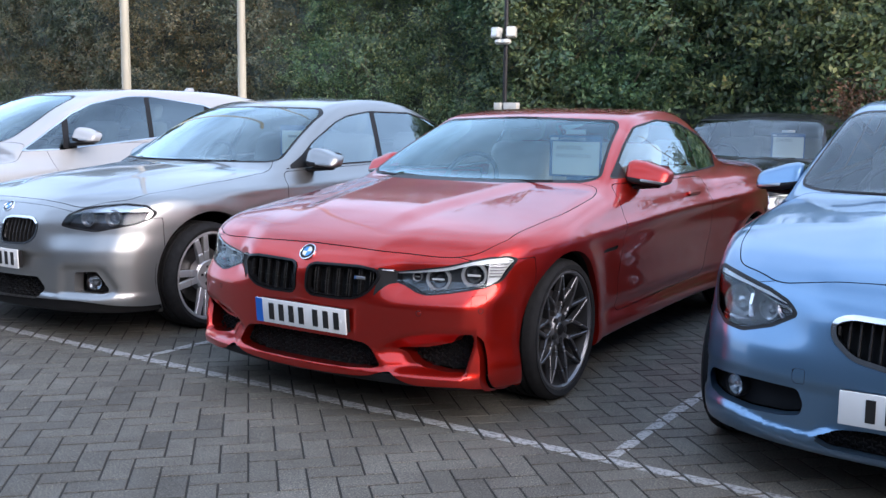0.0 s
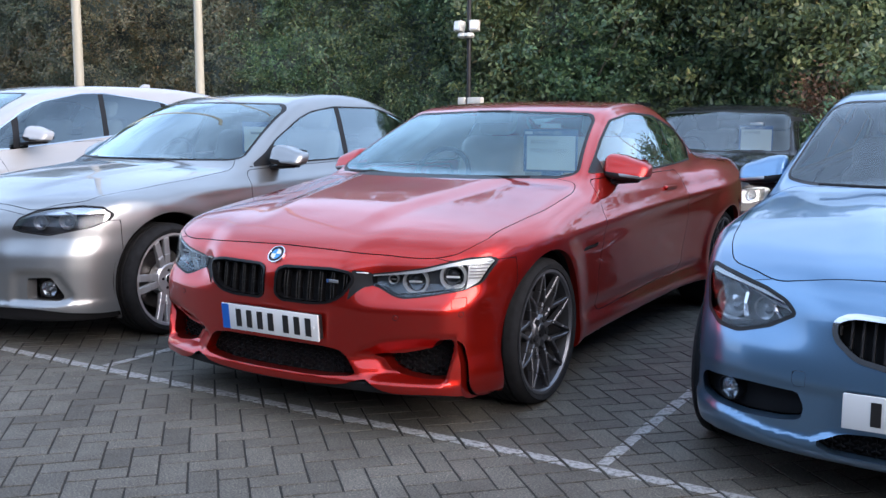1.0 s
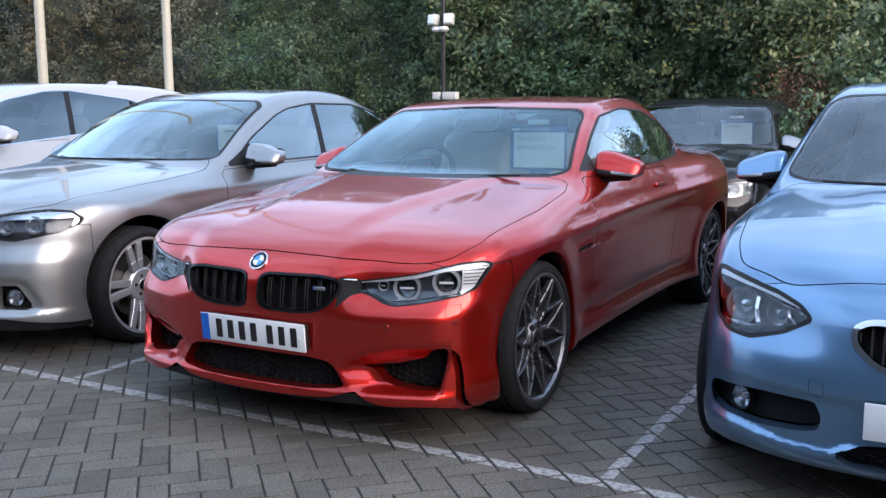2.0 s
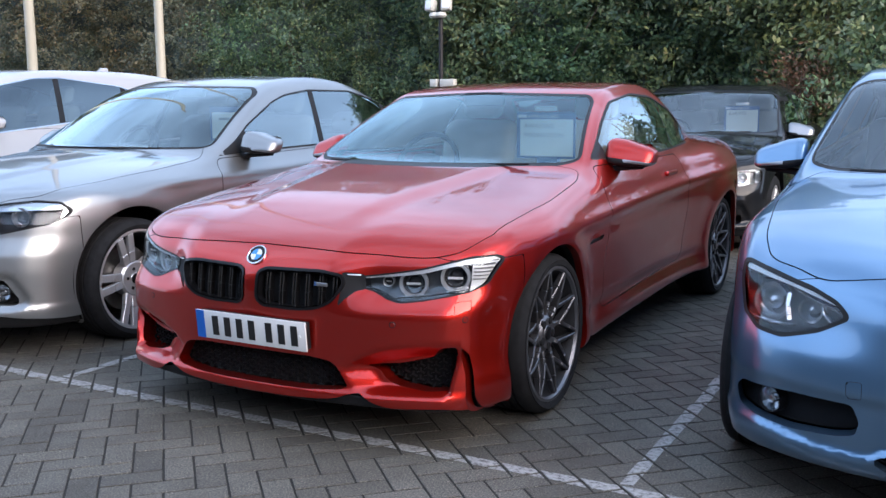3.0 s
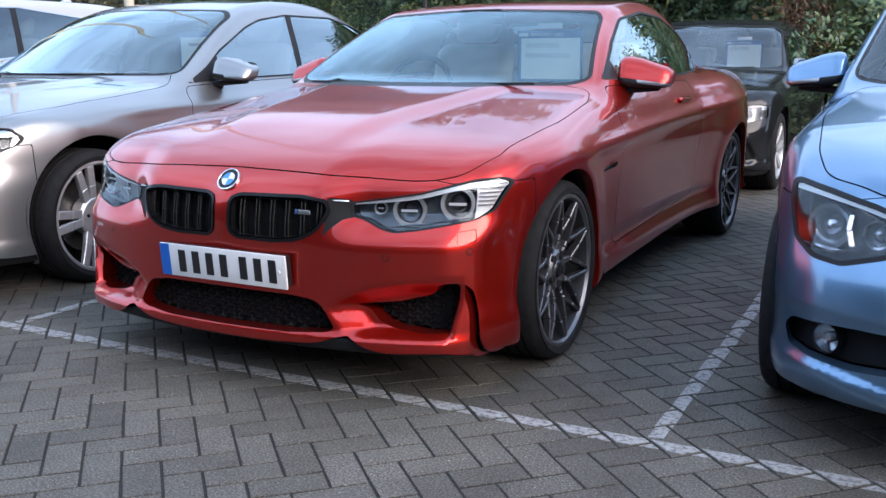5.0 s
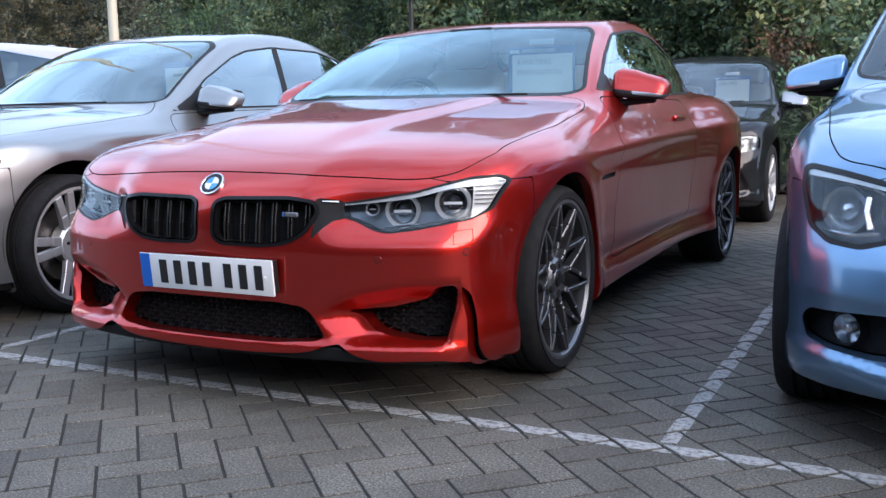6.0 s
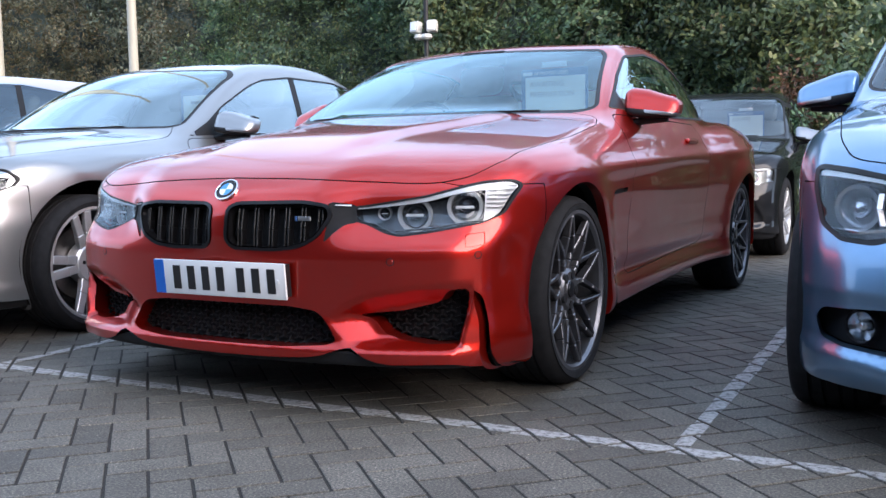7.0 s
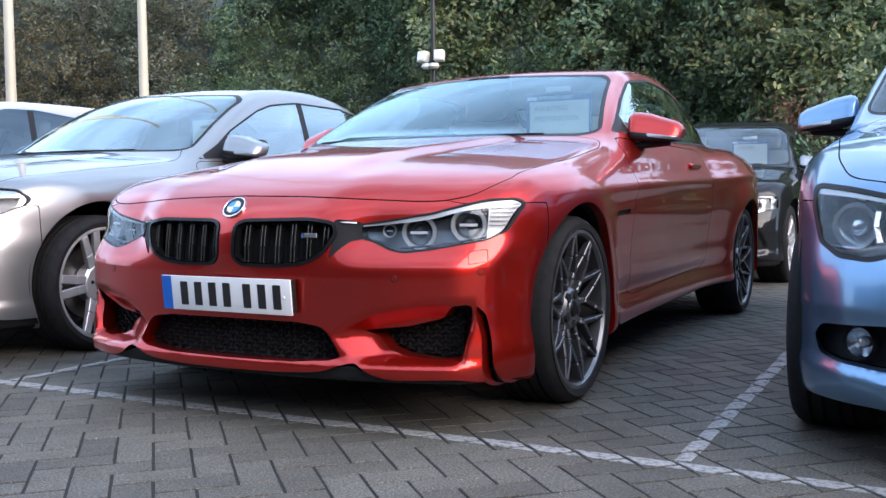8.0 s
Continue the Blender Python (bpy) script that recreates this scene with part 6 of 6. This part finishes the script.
    part("twigs", tw, TWIG, hedge)
    return hedge


make_hedge(-9.6, 8.0, 5.3, 300000, 11, "tall dense green hedge with glossy leaves along the car park", LEAF)
make_hedge(-25.0, -9.6, 5.3, 180000, 12, "tall olive-brown hedge with browning leaves along the car park", OLIVE_LEAF)

# ---------------------------------------------------------------- a dry shrub in front of the hedge
def make_shrub(x, y, height, spread, count, seed):
    """Thin stems from the ground with dead leaves about their tops."""
    rng = np.random.default_rng(seed)
    shrub = holder("shrub", pose(x, y, 0))
    tagged(shrub, "dry shrub with red-brown dead leaves beside the hedge", "shrub")
    stems, tips = [], []
    for k in range(9):
        a, out = rng.uniform(0, 2 * math.pi), rng.uniform(0.3, 1.0) * spread
        h = height * rng.uniform(0.75, 1.0)
        pts = [(out * math.cos(a) * t ** 1.5 + rng.normal(0, 0.02) * t, 0.6 * out * math.sin(a) * t ** 1.5, h * t) for t in (0, 0.3, 0.6, 0.85, 1.0)]
        stems.append(tube(pts, [0.012, 0.010, 0.008, 0.005, 0.003], 5))
        tips += [np.array(pts[i]) for i in (3, 4)]
    part("stems", merged(*stems), TWIG, shrub)
    C = np.array(tips)[rng.integers(0, len(tips), count)] + rng.normal(0, 0.13, (count, 3)) - np.array((0, 0, 0.05))
    N = rng.normal(0, 1, C.shape)
    N /= np.linalg.norm(N, axis=1)[:, None]
    D = np.cross(N, rng.normal(0, 1, C.shape))
    D /= np.linalg.norm(D, axis=1)[:, None]
    S = np.cross(N, D)
    ln = rng.uniform(0.022, 0.042, count)[:, None]
    V = np.stack([C - D * ln, C + S * ln * 0.45, C + D * ln - N * ln * 0.3, C - S * ln * 0.45], 1).reshape(-1, 3)
    b = np.arange(count)[:, None] * 4
    me = bpy.data.meshes.new("leaves")
    me.from_pydata(V.tolist(), [], (b + np.arange(4)).tolist())
    me.materials.append(DRY_LEAF)
    lv = new("leaves", me)
    lv.parent = shrub
    tagged(lv, kind="stuff")


DRY_LEAF = leaf_material("dry_leaf", ((0.0, (0.10, 0.062, 0.042)), (0.5, (0.17, 0.095, 0.060)), (1.0, (0.25, 0.16, 0.10))))
make_shrub(0.42, 9.75, 1.9, 0.26, 900, 5)

# ---------------------------------------------------------------- poles and lamps
CREAM = plain("cream_pole_paint", (0.44, 0.40, 0.305), 0.45, 0, 0.05, 3)
DARK_STEEL = plain("dark_steel", (0.022, 0.020, 0.020), 0.45, 0.3, 0.2, 8)
LAMP_CASE = plain("pale_lamp_case", (0.58, 0.55, 0.48), 0.45, 0, 0.06, 6)


def flagpole(x, y, r):
    p = holder("flagpole", pose(x, y, 0))
    tagged(p, "tall cream-painted metal flagpole", "flagpole", "flagpoles")
    part("shaft", lathe([(0.0, 0.0), (r * 1.12, 0.0), (r * 1.08, 1.5), (r * 0.9, 4.0), (r * 0.5, 9.0), (0.0, 9.02)], 24, "z"), CREAM, p)
    part("base_collar", lathe([(r * 1.1, 0.12), (r * 1.7, 0.10), (r * 1.9, 0.02), (r * 1.9, 0.0)], 24, "z"), CREAM, p)


flagpole(-7.9, 5.35, 0.058)
flagpole(-5.65, 5.26, 0.047)

post = holder("lamp_post", pose(-3.89, 8.53, 0))
tagged(post, "slim dark lamp post with pale floodlights", "lamp post")
part("pole", lathe([(0.0, 0.0), (0.05, 0.0), (0.045, 0.6), (0.030, 0.62), (0.030, 4.6), (0.0, 4.62)], 16, "z"), DARK_STEEL, post)
for s in (-1, 1):
    h = part("floodlight", box(-0.066, 0.066, -0.06, 0.05, -0.072, 0.072, 0.016, 2, Matrix.Translation((s * 0.115, -0.05, 2.52)) @ Euler((radians(-8), 0, radians(s * 14))).to_matrix().to_4x4()), LAMP_CASE, post, "pale floodlight case")
    part("lamp_glass", box(-0.048, 0.048, -0.067, -0.058, -0.052, 0.052, 0.004, 1, Matrix.Translation((s * 0.115, -0.05, 2.52)) @ Euler((radians(-8), 0, radians(s * 14))).to_matrix().to_4x4()), LAMP_WHITE, h)
    part("bracket", bar((0, -0.01, 2.44), (s * 0.13, -0.05, 2.47), 0.03, 0.03, 0.02, 0.02, (0, 0, 1)), DARK_STEEL, post)
    part("sensor", lathe([(0.0, 0.0), (0.05, 0.005), (0.075, 0.03), (0.06, 0.07), (0.0, 0.08)], 16, "z"), LAMP_CASE, post).matrix_local = pose(s * 0.05, -0.08, 2.355)
    part("junction_box", box(s * 0.02, s * 0.17 + (0.06 if s > 0 else 0), -0.08, 0.02, 1.47, 1.57, 0.01, 2) if s > 0 else box(-0.13, -0.025, -0.08, 0.02, 1.47, 1.57, 0.01, 2), LAMP_CASE, post)

navy_car = make_car("car", dict(SILVER, wheel_meshes=FINE["meshes"], wheel_style=FINE, plate=None, fog=[], badge=None), pose(-8.1, 0.5, 0), "dark navy saloon parked beyond the white car", NAVY_PAINT, 2.2)
rear_car = copy_thing(black_car, pose(-2.9, 5.3, 0))
tagged(rear_car, "black saloon parked behind the silver saloon")

# ---------------------------------------------------------------- unseen walls added to close the place and block low sky
SKY_BLOCKER = plain("grey_cladding", (0.045, 0.045, 0.048), 0.55, 0, 0.06, 0.8)
# added behind the camera: dims front sky light and darkens bumper reflections
tagged(part("wall_south", box(-32, 26, -12.4, -12.0, -0.1, 6.5), SKY_BLOCKER), "plain grey clad wall of a building facing the bays", "wall", kind="structure")
# added to the east, out of view: keeps horizon glow off the red flank
tagged(part("wall_east", box(16.0, 16.4, -12.0, 14.0, -0.1, 3.6), SKY_BLOCKER), "plain grey clad wall along the end of the car park", "wall", kind="structure")
